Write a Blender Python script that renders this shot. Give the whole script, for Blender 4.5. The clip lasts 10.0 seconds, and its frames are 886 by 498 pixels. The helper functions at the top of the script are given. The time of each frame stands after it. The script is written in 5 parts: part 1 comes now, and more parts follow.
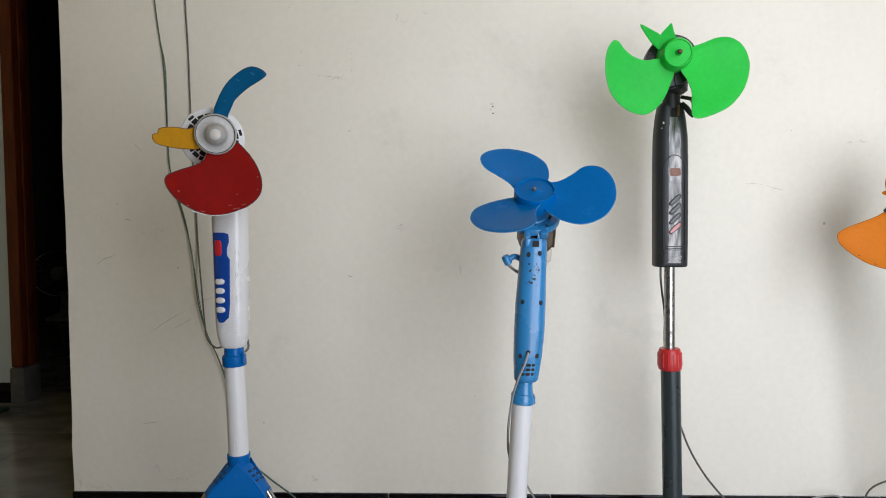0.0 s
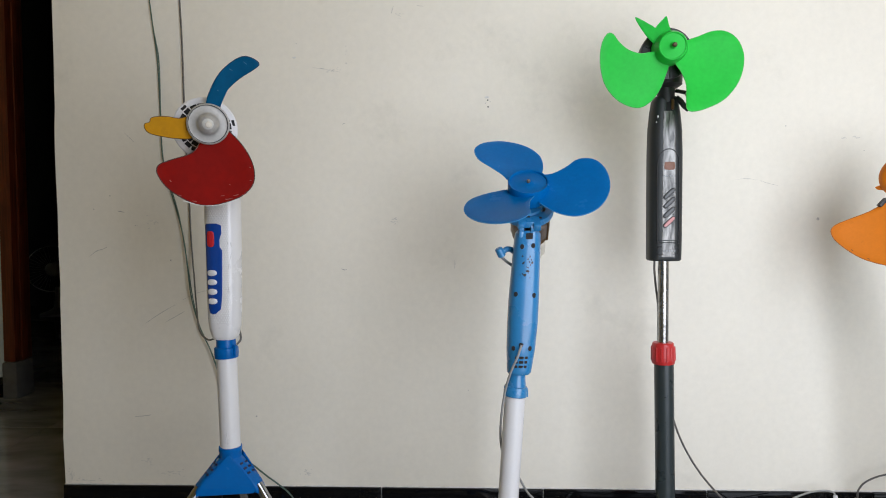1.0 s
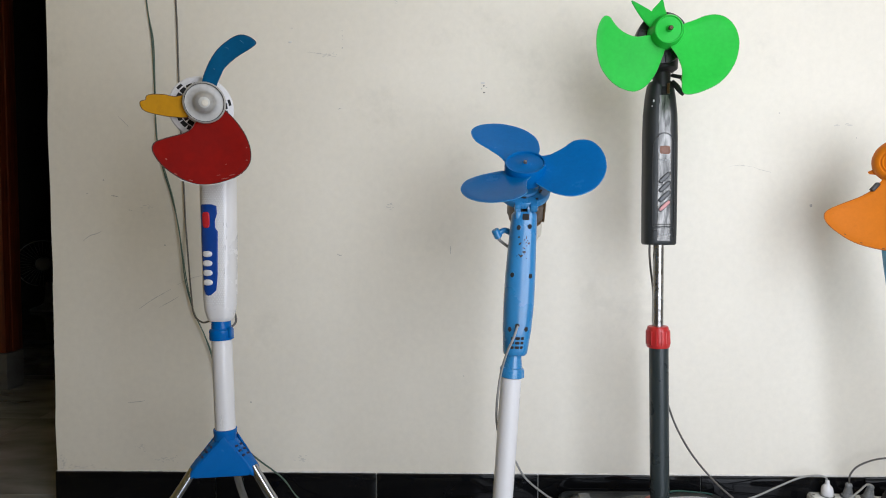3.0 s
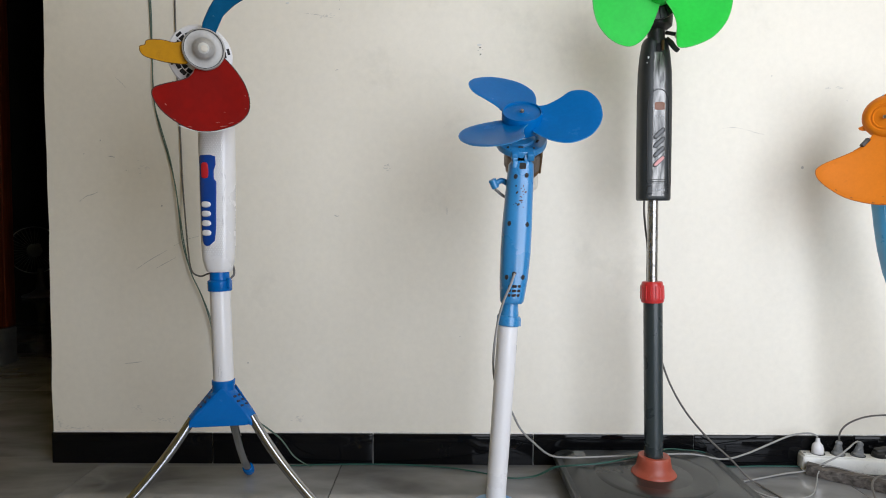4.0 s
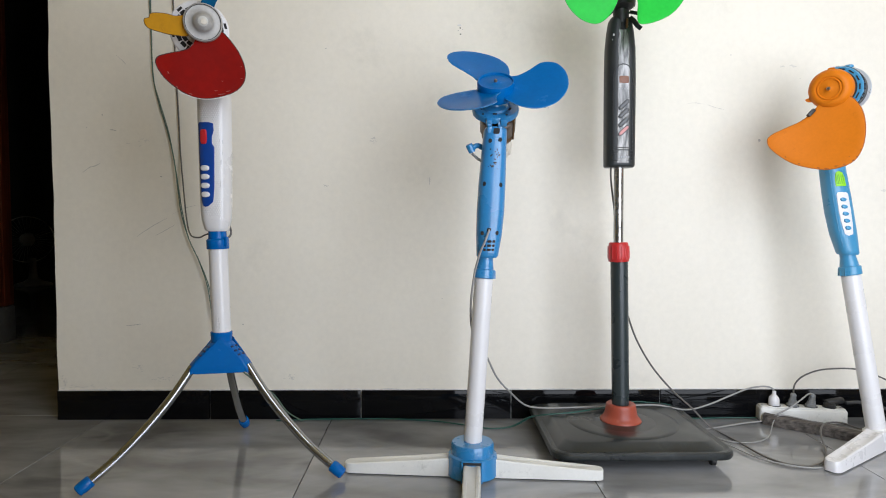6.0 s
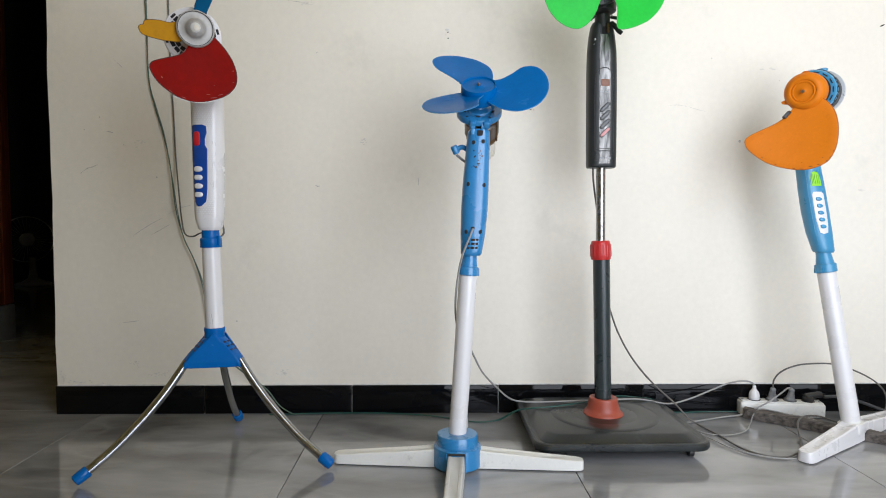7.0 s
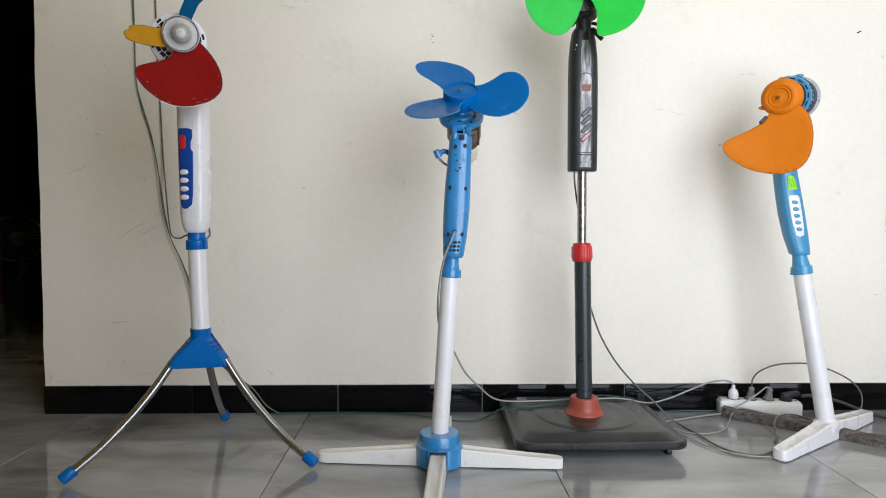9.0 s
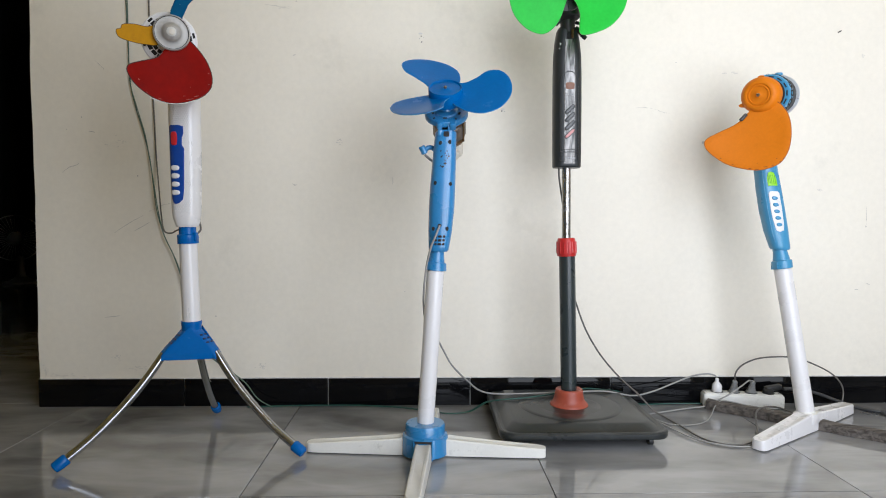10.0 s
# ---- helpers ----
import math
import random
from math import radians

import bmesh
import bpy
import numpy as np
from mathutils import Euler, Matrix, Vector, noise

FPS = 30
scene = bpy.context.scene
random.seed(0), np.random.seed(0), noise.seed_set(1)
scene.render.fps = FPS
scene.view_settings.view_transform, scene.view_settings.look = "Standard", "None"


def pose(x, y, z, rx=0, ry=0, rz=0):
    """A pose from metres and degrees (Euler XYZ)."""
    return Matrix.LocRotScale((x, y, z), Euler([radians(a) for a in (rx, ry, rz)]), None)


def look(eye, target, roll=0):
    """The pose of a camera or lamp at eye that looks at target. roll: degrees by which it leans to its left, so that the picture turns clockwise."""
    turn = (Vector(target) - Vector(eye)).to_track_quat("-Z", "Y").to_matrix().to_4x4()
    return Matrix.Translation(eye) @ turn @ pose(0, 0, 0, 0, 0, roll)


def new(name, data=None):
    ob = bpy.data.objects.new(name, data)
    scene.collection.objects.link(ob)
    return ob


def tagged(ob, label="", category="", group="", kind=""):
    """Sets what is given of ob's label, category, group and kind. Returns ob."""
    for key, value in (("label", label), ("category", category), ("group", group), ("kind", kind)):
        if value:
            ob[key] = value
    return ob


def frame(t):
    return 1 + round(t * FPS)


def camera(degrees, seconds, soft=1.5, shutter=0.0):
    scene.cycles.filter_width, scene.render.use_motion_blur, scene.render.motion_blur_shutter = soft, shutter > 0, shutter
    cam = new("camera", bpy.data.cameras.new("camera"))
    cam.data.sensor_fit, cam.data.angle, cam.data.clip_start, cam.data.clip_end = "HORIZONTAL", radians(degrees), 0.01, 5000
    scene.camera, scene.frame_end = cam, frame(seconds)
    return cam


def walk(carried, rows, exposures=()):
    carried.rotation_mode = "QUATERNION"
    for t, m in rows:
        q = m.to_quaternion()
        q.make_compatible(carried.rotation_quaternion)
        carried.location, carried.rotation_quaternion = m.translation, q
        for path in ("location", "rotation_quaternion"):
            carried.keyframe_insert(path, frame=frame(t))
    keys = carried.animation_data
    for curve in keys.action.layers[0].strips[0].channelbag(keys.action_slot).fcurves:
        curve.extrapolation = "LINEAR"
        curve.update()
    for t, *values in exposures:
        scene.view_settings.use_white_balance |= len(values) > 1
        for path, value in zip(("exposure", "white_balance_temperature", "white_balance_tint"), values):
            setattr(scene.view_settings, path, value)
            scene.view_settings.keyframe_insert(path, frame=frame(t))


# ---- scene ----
cam = camera(72.1, 10.0, soft=1.0)
PATH = [
    (0, (0.179, 0.412, 0.753), (0.124, 2.409, 0.663), -0.3),
    (0.5, (0.184, 0.417, 0.751), (0.129, 2.414, 0.657), -0.2),
    (1, (0.185, 0.415, 0.739), (0.141, 2.412, 0.647), -0.0),
    (1.5, (0.186, 0.412, 0.732), (0.15, 2.409, 0.643), 0.0),
    (2, (0.185, 0.413, 0.731), (0.154, 2.411, 0.639), 0.1),
    (3.3, (0.177, 0.413, 0.682), (0.163, 2.411, 0.592), 0.2),
    (3.5, (0.177, 0.415, 0.664), (0.168, 2.412, 0.56), 0.2),
    (4, (0.169, 0.398, 0.61), (0.173, 2.396, 0.516), 0.3),
    (4.5, (0.161, 0.36, 0.582), (0.181, 2.358, 0.494), 0.4),
    (5, (0.178, 0.319, 0.554), (0.212, 2.317, 0.464), 0.3),
    (5.5, (0.18, 0.307, 0.536), (0.216, 2.304, 0.438), 0.2),
    (7, (0.219, 0.247, 0.532), (0.254, 2.244, 0.433), 0.1),
    (7.5, (0.231, 0.238, 0.528), (0.272, 2.235, 0.425), 0.2),
    (8, (0.242, 0.233, 0.52), (0.289, 2.23, 0.422), 0.3),
    (8.5, (0.248, 0.23, 0.531), (0.304, 2.227, 0.429), 0.3),
    (9, (0.244, 0.224, 0.541), (0.298, 2.22, 0.438), 0.2),
    (9.5, (0.252, 0.205, 0.533), (0.304, 2.202, 0.436), 0.2),
    (10, (0.274, 0.193, 0.526), (0.33, 2.189, 0.428), 0.2),
]
walk(cam, [(t, look(eye, target, roll)) for t, eye, target, roll in PATH],
     exposures=((0, -0.12), (2, -0.10), (4.5, 0.03), (5.5, 0.07), (8, 0.04), (10, 0.03)))

# ---- world and light ----
world = bpy.data.worlds.new("overcast_sky")
scene.world = world
world.use_nodes = True
wn = world.node_tree
sky = wn.nodes.new("ShaderNodeTexSky")
sky.sky_type, sky.sun_disc = 'NISHITA', False
sky.sun_elevation, sky.sun_rotation = radians(58), radians(20)
wn.links.new(sky.outputs[0], wn.nodes["Background"].inputs[0])
wn.nodes["Background"].inputs[1].default_value = 0.1

sun = new("sun", bpy.data.lights.new("sun", 'SUN'))
sun.data.energy, sun.data.angle, sun.data.color = 1.0, radians(12), (1.0, 0.96, 0.9)
sun.matrix_world = look((1.2, 3.3, 6.0), (0, 0, 0))

# daylight that falls in through the open doorway behind the camera
DOOR_X0, DOOR_X1, DOOR_TOP, FRONT_Y = 0.42, 1.98, 2.25, 0.08
daylight = new("doorway_daylight", bpy.data.lights.new("doorway_daylight", 'AREA'))
daylight.data.shape, daylight.data.size, daylight.data.size_y = 'RECTANGLE', DOOR_X1 - DOOR_X0 - 0.04, DOOR_TOP - 0.1
daylight.data.energy, daylight.data.color = 52, (0.835, 0.885, 1.0)
daylight.matrix_world = look(((DOOR_X0 + DOOR_X1) / 2, FRONT_Y - 0.06, DOOR_TOP / 2), ((DOOR_X0 + DOOR_X1) / 2, 2, DOOR_TOP / 2))


# ---- materials ----
def material(name, colour, rough=0.5, metal=0.0, vary=0.12, scale=8.0, grain=120.0, bump=0.05, dirt=None, dirt_amount=0.0,
             dirt_scale=14.0, coat=0.0, spec=0.5, rough_vary=0.1, transmission=0.0, random_piece=0.0):
    """Two scales of variation on a base colour, roughness that varies with them, a fine bump and worn or dirty patches."""
    m = bpy.data.materials.new(name)
    m.use_nodes = True
    t = m.node_tree
    n, l = t.nodes, t.links
    b = n["Principled BSDF"]
    co = n.new("ShaderNodeTexCoord")

    def noise_at(s, detail=5.0, rough_=0.6):
        q = n.new("ShaderNodeTexNoise")
        q.inputs["Scale"].default_value, q.inputs["Detail"].default_value, q.inputs["Roughness"].default_value = s, detail, rough_
        l.new(co.outputs["Object"], q.inputs["Vector"])
        return q

    big, fine = noise_at(scale), noise_at(grain, 3.0)
    mix = n.new("ShaderNodeMix")
    mix.data_type = 'FLOAT'
    mix.inputs[0].default_value = 0.35
    l.new(big.outputs[0], mix.inputs[2])
    l.new(fine.outputs[0], mix.inputs[3])
    ramp = n.new("ShaderNodeValToRGB")
    lo = [max(0.0, c * (1 - vary)) for c in colour]
    hi = [min(1.0, c * (1 + vary)) for c in colour]
    ramp.color_ramp.elements[0].position, ramp.color_ramp.elements[1].position = 0.3, 0.7
    ramp.color_ramp.elements[0].color, ramp.color_ramp.elements[1].color = (*lo, 1), (*hi, 1)
    l.new(mix.outputs[0], ramp.inputs[0])
    out = ramp.outputs[0]
    if dirt:
        spots = noise_at(dirt_scale, 8.0, 0.7)
        cut = n.new("ShaderNodeMapRange")
        cut.inputs[1].default_value, cut.inputs[2].default_value = 0.62 - dirt_amount * 0.2, 0.72
        cut.inputs[4].default_value = min(1.0, 0.35 + dirt_amount)
        l.new(spots.outputs[0], cut.inputs[0])
        stain = n.new("ShaderNodeMix")
        stain.data_type = 'RGBA'
        l.new(cut.outputs[0], stain.inputs[0])
        l.new(out, stain.inputs[6])
        stain.inputs[7].default_value = (*dirt, 1)
        out = stain.outputs[2]
    if random_piece:
        info = n.new("ShaderNodeObjectInfo")
        rr = n.new("ShaderNodeMapRange")
        rr.inputs[3].default_value, rr.inputs[4].default_value = 1 - random_piece, 1 + random_piece
        l.new(info.outputs["Random"], rr.inputs[0])
        mul = n.new("ShaderNodeVectorMath")
        mul.operation = 'SCALE'
        l.new(out, mul.inputs[0])
        l.new(rr.outputs[0], mul.inputs["Scale"])
        out = mul.outputs[0]
    l.new(out, b.inputs["Base Color"])
    rm = n.new("ShaderNodeMapRange")
    rm.inputs[3].default_value, rm.inputs[4].default_value = max(0.02, rough - rough_vary), min(1.0, rough + rough_vary)
    l.new(big.outputs[0], rm.inputs[0])
    l.new(rm.outputs[0], b.inputs["Roughness"])
    b.inputs["Metallic"].default_value = metal
    b.inputs["Specular IOR Level"].default_value = spec
    b.inputs["Coat Weight"].default_value = coat
    b.inputs["Coat Roughness"].default_value = 0.08
    b.inputs["Transmission Weight"].default_value = transmission
    if bump:
        bp = n.new("ShaderNodeBump")
        bp.inputs["Strength"].default_value, bp.inputs["Distance"].default_value = bump, 0.002
        l.new(mix.outputs[0], bp.inputs["Height"])
        l.new(bp.outputs[0], b.inputs["Normal"])
    return m


def marble(name, light, dark, vein, rough):
    """Polished grey floor tile: cloudy body, thin pale diagonal veins, every tile cut from another place."""
    m = bpy.data.materials.new(name)
    m.use_nodes = True
    n, l = m.node_tree.nodes, m.node_tree.links
    b = n["Principled BSDF"]
    co, info = n.new("ShaderNodeTexCoord"), n.new("ShaderNodeObjectInfo")
    shift = n.new("ShaderNodeVectorMath")
    shift.operation = 'MULTIPLY_ADD'
    l.new(info.outputs["Random"], shift.inputs[0])
    shift.inputs[1].default_value = (37, 19, 53)
    l.new(co.outputs["Object"], shift.inputs[2])
    turn = n.new("ShaderNodeMapping")
    turn.inputs["Rotation"].default_value = (0, 0, radians(35))
    turn.inputs["Scale"].default_value = (1, 2.6, 1)
    l.new(shift.outputs[0], turn.inputs[0])
    cloud, veins = n.new("ShaderNodeTexNoise"), n.new("ShaderNodeTexNoise")
    cloud.inputs["Scale"].default_value, cloud.inputs["Detail"].default_value = 2.6, 8
    cloud.inputs["Distortion"].default_value = 0.4
    veins.inputs["Scale"].default_value, veins.inputs["Detail"].default_value = 1.7, 5
    veins.inputs["Distortion"].default_value = 0.7
    for q in (cloud, veins):
        l.new(turn.outputs[0], q.inputs["Vector"])
    r1, r2 = n.new("ShaderNodeValToRGB"), n.new("ShaderNodeValToRGB")
    r1.color_ramp.elements[0].position, r1.color_ramp.elements[1].position = 0.36, 0.66
    r1.color_ramp.elements[0].color, r1.color_ramp.elements[1].color = (*dark, 1), (*light, 1)
    e = r2.color_ramp.elements
    e[0].position, e[1].position = 0.44, 0.56
    e[0].color = e[1].color = (0, 0, 0, 1)
    mid = e.new(0.5)
    mid.color = (0.24, 0.24, 0.24, 1)
    l.new(cloud.outputs[0], r1.inputs[0])
    l.new(veins.outputs[0], r2.inputs[0])
    mx = n.new("ShaderNodeMix")
    mx.data_type = 'RGBA'
    l.new(r2.outputs[0], mx.inputs[0])
    l.new(r1.outputs[0], mx.inputs[6])
    mx.inputs[7].default_value = (*vein, 1)
    l.new(mx.outputs[2], b.inputs["Base Color"])
    smear = n.new("ShaderNodeTexNoise")
    smear.inputs["Scale"].default_value, smear.inputs["Detail"].default_value = 9, 6
    l.new(co.outputs["Object"], smear.inputs["Vector"])
    rm = n.new("ShaderNodeMapRange")
    rm.inputs[3].default_value, rm.inputs[4].default_value = rough - 0.05, rough + 0.12
    l.new(smear.outputs[0], rm.inputs[0])
    l.new(rm.outputs[0], b.inputs["Roughness"])
    b.inputs["Specular IOR Level"].default_value = 1.0
    b.inputs["IOR"].default_value = 1.58
    return m


def wood(name, dark, light, rough, stretch=(2, 30, 30)):
    m = bpy.data.materials.new(name)
    m.use_nodes = True
    n, l = m.node_tree.nodes, m.node_tree.links
    b = n["Principled BSDF"]
    co, mp = n.new("ShaderNodeTexCoord"), n.new("ShaderNodeMapping")
    mp.inputs["Scale"].default_value = stretch
    l.new(co.outputs["Object"], mp.inputs[0])
    g = n.new("ShaderNodeTexNoise")
    g.inputs["Scale"].default_value, g.inputs["Detail"].default_value, g.inputs["Distortion"].default_value = 3.0, 8, 0.6
    l.new(mp.outputs[0], g.inputs["Vector"])
    r = n.new("ShaderNodeValToRGB")
    r.color_ramp.elements[0].position, r.color_ramp.elements[1].position = 0.34, 0.68
    r.color_ramp.elements[0].color, r.color_ramp.elements[1].color = (*dark, 1), (*light, 1)
    l.new(g.outputs[0], r.inputs[0])
    l.new(r.outputs[0], b.inputs["Base Color"])
    bp = n.new("ShaderNodeBump")
    bp.inputs["Strength"].default_value, bp.inputs["Distance"].default_value = 0.5, 0.002
    l.new(g.outputs[0], bp.inputs["Height"])
    l.new(bp.outputs[0], b.inputs["Normal"])
    b.inputs["Roughness"].default_value = rough
    return m


WALL = material("cream_wall_paint", (0.81, 0.76, 0.655), 0.62, vary=0.065, scale=1.8, grain=60, bump=0.07, dirt=(0.60, 0.565, 0.48),
                dirt_amount=0.12, dirt_scale=2.2, spec=0.35)
# unseen ceiling, its yellow chosen only for the warm light it throws back
PLAIN = material("yellow_bounce_ceiling", (0.76, 0.59, 0.20), 0.8, vary=0.03, scale=2, grain=80, bump=0.08)
SIDEWALL = material("beige_side_wall_paint", (0.40, 0.375, 0.335), 0.8, vary=0.06, scale=2, grain=80, bump=0.08)
# unseen left wall: an added reflector, ochre to warm the long wall's left
WARMWALL = material("ochre_bounce_wall", (0.60, 0.47, 0.19), 0.8, vary=0.06, scale=2, grain=80, bump=0.08)
# unseen front wall behind the camera, tinted cream as a warm reflector
FRONTWALL = material("cream_bounce_front", (0.55, 0.48, 0.33), 0.8, vary=0.06, scale=2, grain=80, bump=0.08)
# back room walls: the unlit room's shade is put into this low albedo
ROOMWALL = material("shade_dark_room_paint", (0.10, 0.095, 0.09), 0.8, vary=0.1, scale=2, grain=80, bump=0.08)
SKIRT = material("black_glazed_tile", (0.004, 0.004, 0.0045), 0.05, vary=0.3, scale=9, grain=200, bump=0.0, rough_vary=0.02, spec=0.18)
GROUT = material("pale_grout", (0.55, 0.55, 0.53), 0.9, vary=0.2, scale=30, grain=300, bump=0.2)
FLOORGROUT = material("dark_floor_grout", (0.09, 0.09, 0.088), 0.9, vary=0.2, scale=30, grain=300, bump=0.2)
TILE = marble("grey_polished_tile", (0.34, 0.34, 0.338), (0.145, 0.145, 0.143), (0.42, 0.42, 0.41), 0.07)
FRAMEWOOD = wood("red_brown_door_wood", (0.085, 0.013, 0.004), (0.19, 0.036, 0.010), 0.35, (30, 30, 2))
OLDWOOD = wood("weathered_grey_wood", (0.036, 0.029, 0.024), (0.15, 0.13, 0.112), 0.85, (3, 40, 40))
BACKPAINT = material("grey_green_wall_paint", (0.60, 0.67, 0.66), 0.7, vary=0.05, scale=2, grain=80, bump=0.08)
CONCRETE = material("rough_concrete", (0.13, 0.125, 0.115), 0.9, vary=0.3, scale=20, grain=200, bump=0.6, dirt=(0.12, 0.12, 0.11), dirt_amount=0.4)
WHITEPL = material("white_plastic", (0.725, 0.71, 0.705), 0.28, vary=0.03, scale=12, grain=200, bump=0.02, coat=0.2, rough_vary=0.04)
KNURL = material("white_dimpled_plastic", (0.73, 0.73, 0.72), 0.42, vary=0.03, scale=14, grain=300, bump=0.05)
DIRTYWHITE = material("grubby_white_plastic", (0.73, 0.72, 0.67), 0.4, vary=0.06, scale=14, grain=160, bump=0.05, dirt=(0.30, 0.29, 0.26), dirt_amount=0.15, dirt_scale=26)
GREYPATCH = material("pale_grey_rubbed_plastic", (0.13, 0.135, 0.135), 0.5, vary=0.2, scale=40, grain=200, bump=0.05)
GREYSCRATCH = material("rubbed_grey_mark", (0.60, 0.59, 0.59), 0.6, vary=0.2, scale=60, grain=300, bump=0.0)
GREYARM = material("dusty_grey_white_plastic", (0.56, 0.55, 0.51), 0.5, vary=0.08, scale=14, grain=160, bump=0.05, dirt=(0.25, 0.24, 0.22), dirt_amount=0.2, dirt_scale=26)
NAVY = material("royal_blue_plastic", (0.004, 0.055, 0.30), 0.3, vary=0.1, scale=14, grain=160, bump=0.03, coat=0.2)
BASEBLUE = material("bright_blue_plastic", (0.0, 0.12, 0.42), 0.25, vary=0.1, scale=14, grain=160, bump=0.03, spec=0.25)
SLOTBLUE = material("slot_shade_blue", (0.002, 0.012, 0.06), 0.6, vary=0.2, scale=30, grain=160, bump=0.02)
SKY = material("sky_blue_plastic", (0.024, 0.205, 0.45), 0.28, vary=0.08, scale=14, grain=160, bump=0.03, dirt=(0.03, 0.05, 0.10), dirt_amount=0.02, dirt_scale=60, coat=0.5)
TEALBLUE = material("clean_sky_blue_plastic", (0.052, 0.265, 0.46), 0.3, vary=0.05, scale=14, grain=160, bump=0.02, coat=0.2)
BLADEBLUE = material("glossy_blue_blade_plastic", (0.0, 0.115, 0.37), 0.24, vary=0.12, scale=20, grain=160, bump=0.05, dirt=(0.02, 0.15, 0.5), dirt_amount=0.0, dirt_scale=70, coat=0.0, spec=0.08)
PAINTRED = material("hand_painted_red", (0.205, 0.0035, 0.001), 0.42, vary=0.18, scale=16, grain=90, bump=0.25, spec=0.03)
PAINTYEL = material("hand_painted_ochre", (0.47, 0.215, 0.002), 0.45, vary=0.15, scale=18, grain=90, bump=0.25, dirt=(0.30, 0.13, 0.004), dirt_amount=0.18, dirt_scale=40, spec=0.08)
PAINTBLU = material("hand_painted_blue", (0.0, 0.082, 0.19), 0.38, vary=0.2, scale=18, grain=90, bump=0.25, dirt=(0.04, 0.15, 0.26), dirt_amount=0.08, dirt_scale=40, spec=0.15)
SILVER = material("brushed_silver_paint", (0.42, 0.405, 0.38), 0.5, 0.2, vary=0.2, scale=18, grain=160, bump=0.06, dirt=(0.2, 0.18, 0.155), dirt_amount=0.25, dirt_scale=40)
CHROME = material("chromed_steel", (0.40, 0.415, 0.44), 0.13, 1.0, vary=0.05, scale=20, grain=200, bump=0.01, rough_vary=0.06)
RUSTCHROME = material("pitted_chrome", (0.40, 0.395, 0.385), 0.26, 1.0, vary=0.25, scale=40, grain=300, bump=0.1, dirt=(0.06, 0.045, 0.035), dirt_amount=0.42, dirt_scale=45)
DARKSTEEL = material("rusted_dark_steel", (0.10, 0.065, 0.04), 0.5, 0.7, vary=0.3, scale=60, grain=300, bump=0.2)
GREEN = material("translucent_green_plastic", (0.024, 0.49, 0.055), 0.32, vary=0.14, scale=10, grain=120, bump=0.04, dirt=(0.12, 0.56, 0.15), dirt_amount=0.12, dirt_scale=7, coat=0.0, spec=0.10)
CHARCOAL = material("charcoal_plastic", (0.023, 0.026, 0.026), 0.38, vary=0.2, scale=14, grain=240, bump=0.08, spec=0.35)
STICKER = wood("worn_foil_strip", (0.035, 0.035, 0.033), (0.28, 0.27, 0.255), 0.26, (34, 34, 6))
STICKER.node_tree.nodes["Principled BSDF"].inputs["Metallic"].default_value = 0.35
RUSTPATCH = material("rusty_orange_film", (0.20, 0.085, 0.05), 0.5, vary=0.3, scale=60, grain=200, bump=0.1)
TUBEGREY = material("slate_grey_paint", (0.025, 0.034, 0.035), 0.28, vary=0.1, scale=14, grain=240, bump=0.04)
RINGRED = material("red_plastic", (0.50, 0.020, 0.020), 0.35, vary=0.1, scale=20, grain=200, bump=0.03, coat=0.1)
CONERED = material("faded_red_plastic", (0.35, 0.066, 0.035), 0.45, vary=0.15, scale=20, grain=200, bump=0.05, dirt=(0.42, 0.20, 0.15), dirt_amount=0.15, dirt_scale=30)
BASEGREY = material("dusty_black_plastic", (0.017, 0.020, 0.020), 0.31, vary=0.35, scale=9, grain=160, bump=0.06, dirt=(0.070, 0.074, 0.072), dirt_amount=0.28, dirt_scale=8, spec=0.45, rough_vary=0.14)
ORANGE = material("orange_plastic", (0.65, 0.175, 0.006), 0.46, vary=0.09, scale=12, grain=160, bump=0.05, dirt=(0.46, 0.11, 0.005), dirt_amount=0.08, dirt_scale=30, spec=0.2)
LIME = material("lime_green_plastic", (0.26, 0.66, 0.012), 0.4, vary=0.1, scale=40, grain=200, bump=0.05)
LIMEDARK = material("shaded_green_groove", (0.10, 0.36, 0.008), 0.5, vary=0.1, scale=40, grain=200, bump=0.05)
REDBTN = material("red_button_plastic", (0.55, 0.02, 0.03), 0.3, vary=0.05, scale=40, grain=200, bump=0.02)
PINKBTN = material("pink_button_plastic", (0.60, 0.27, 0.26), 0.4, vary=0.1, scale=60, grain=200, bump=0.03)
DARKBTN = material("dark_grey_button_plastic", (0.075, 0.077, 0.077), 0.32, vary=0.15, scale=60, grain=200, bump=0.03)
GREYBTN = material("grey_button_plastic", (0.19, 0.195, 0.195), 0.35, vary=0.15, scale=60, grain=200, bump=0.03)
DARK = material("black_plastic", (0.018, 0.018, 0.018), 0.45, vary=0.3, scale=20, grain=200, bump=0.05)
COPPER = material("varnished_copper_winding", (0.17, 0.10, 0.045), 0.35, 0.6, vary=0.4, scale=60, grain=400, bump=0.4)
IRON = material("stained_steel_laminations", (0.20, 0.165, 0.14), 0.45, 0.7, vary=0.4, scale=40, grain=400, bump=0.3, dirt=(0.07, 0.04, 0.025), dirt_amount=0.2, dirt_scale=40)
GEARBOX = material("yellowed_white_plastic", (0.62, 0.57, 0.48), 0.45, vary=0.15, scale=40, grain=200, bump=0.1)
CLEAR = material("cloudy_clear_plastic", (0.80, 0.83, 0.85), 0.3, vary=0.05, scale=30, grain=200, bump=0.03, transmission=0.55)
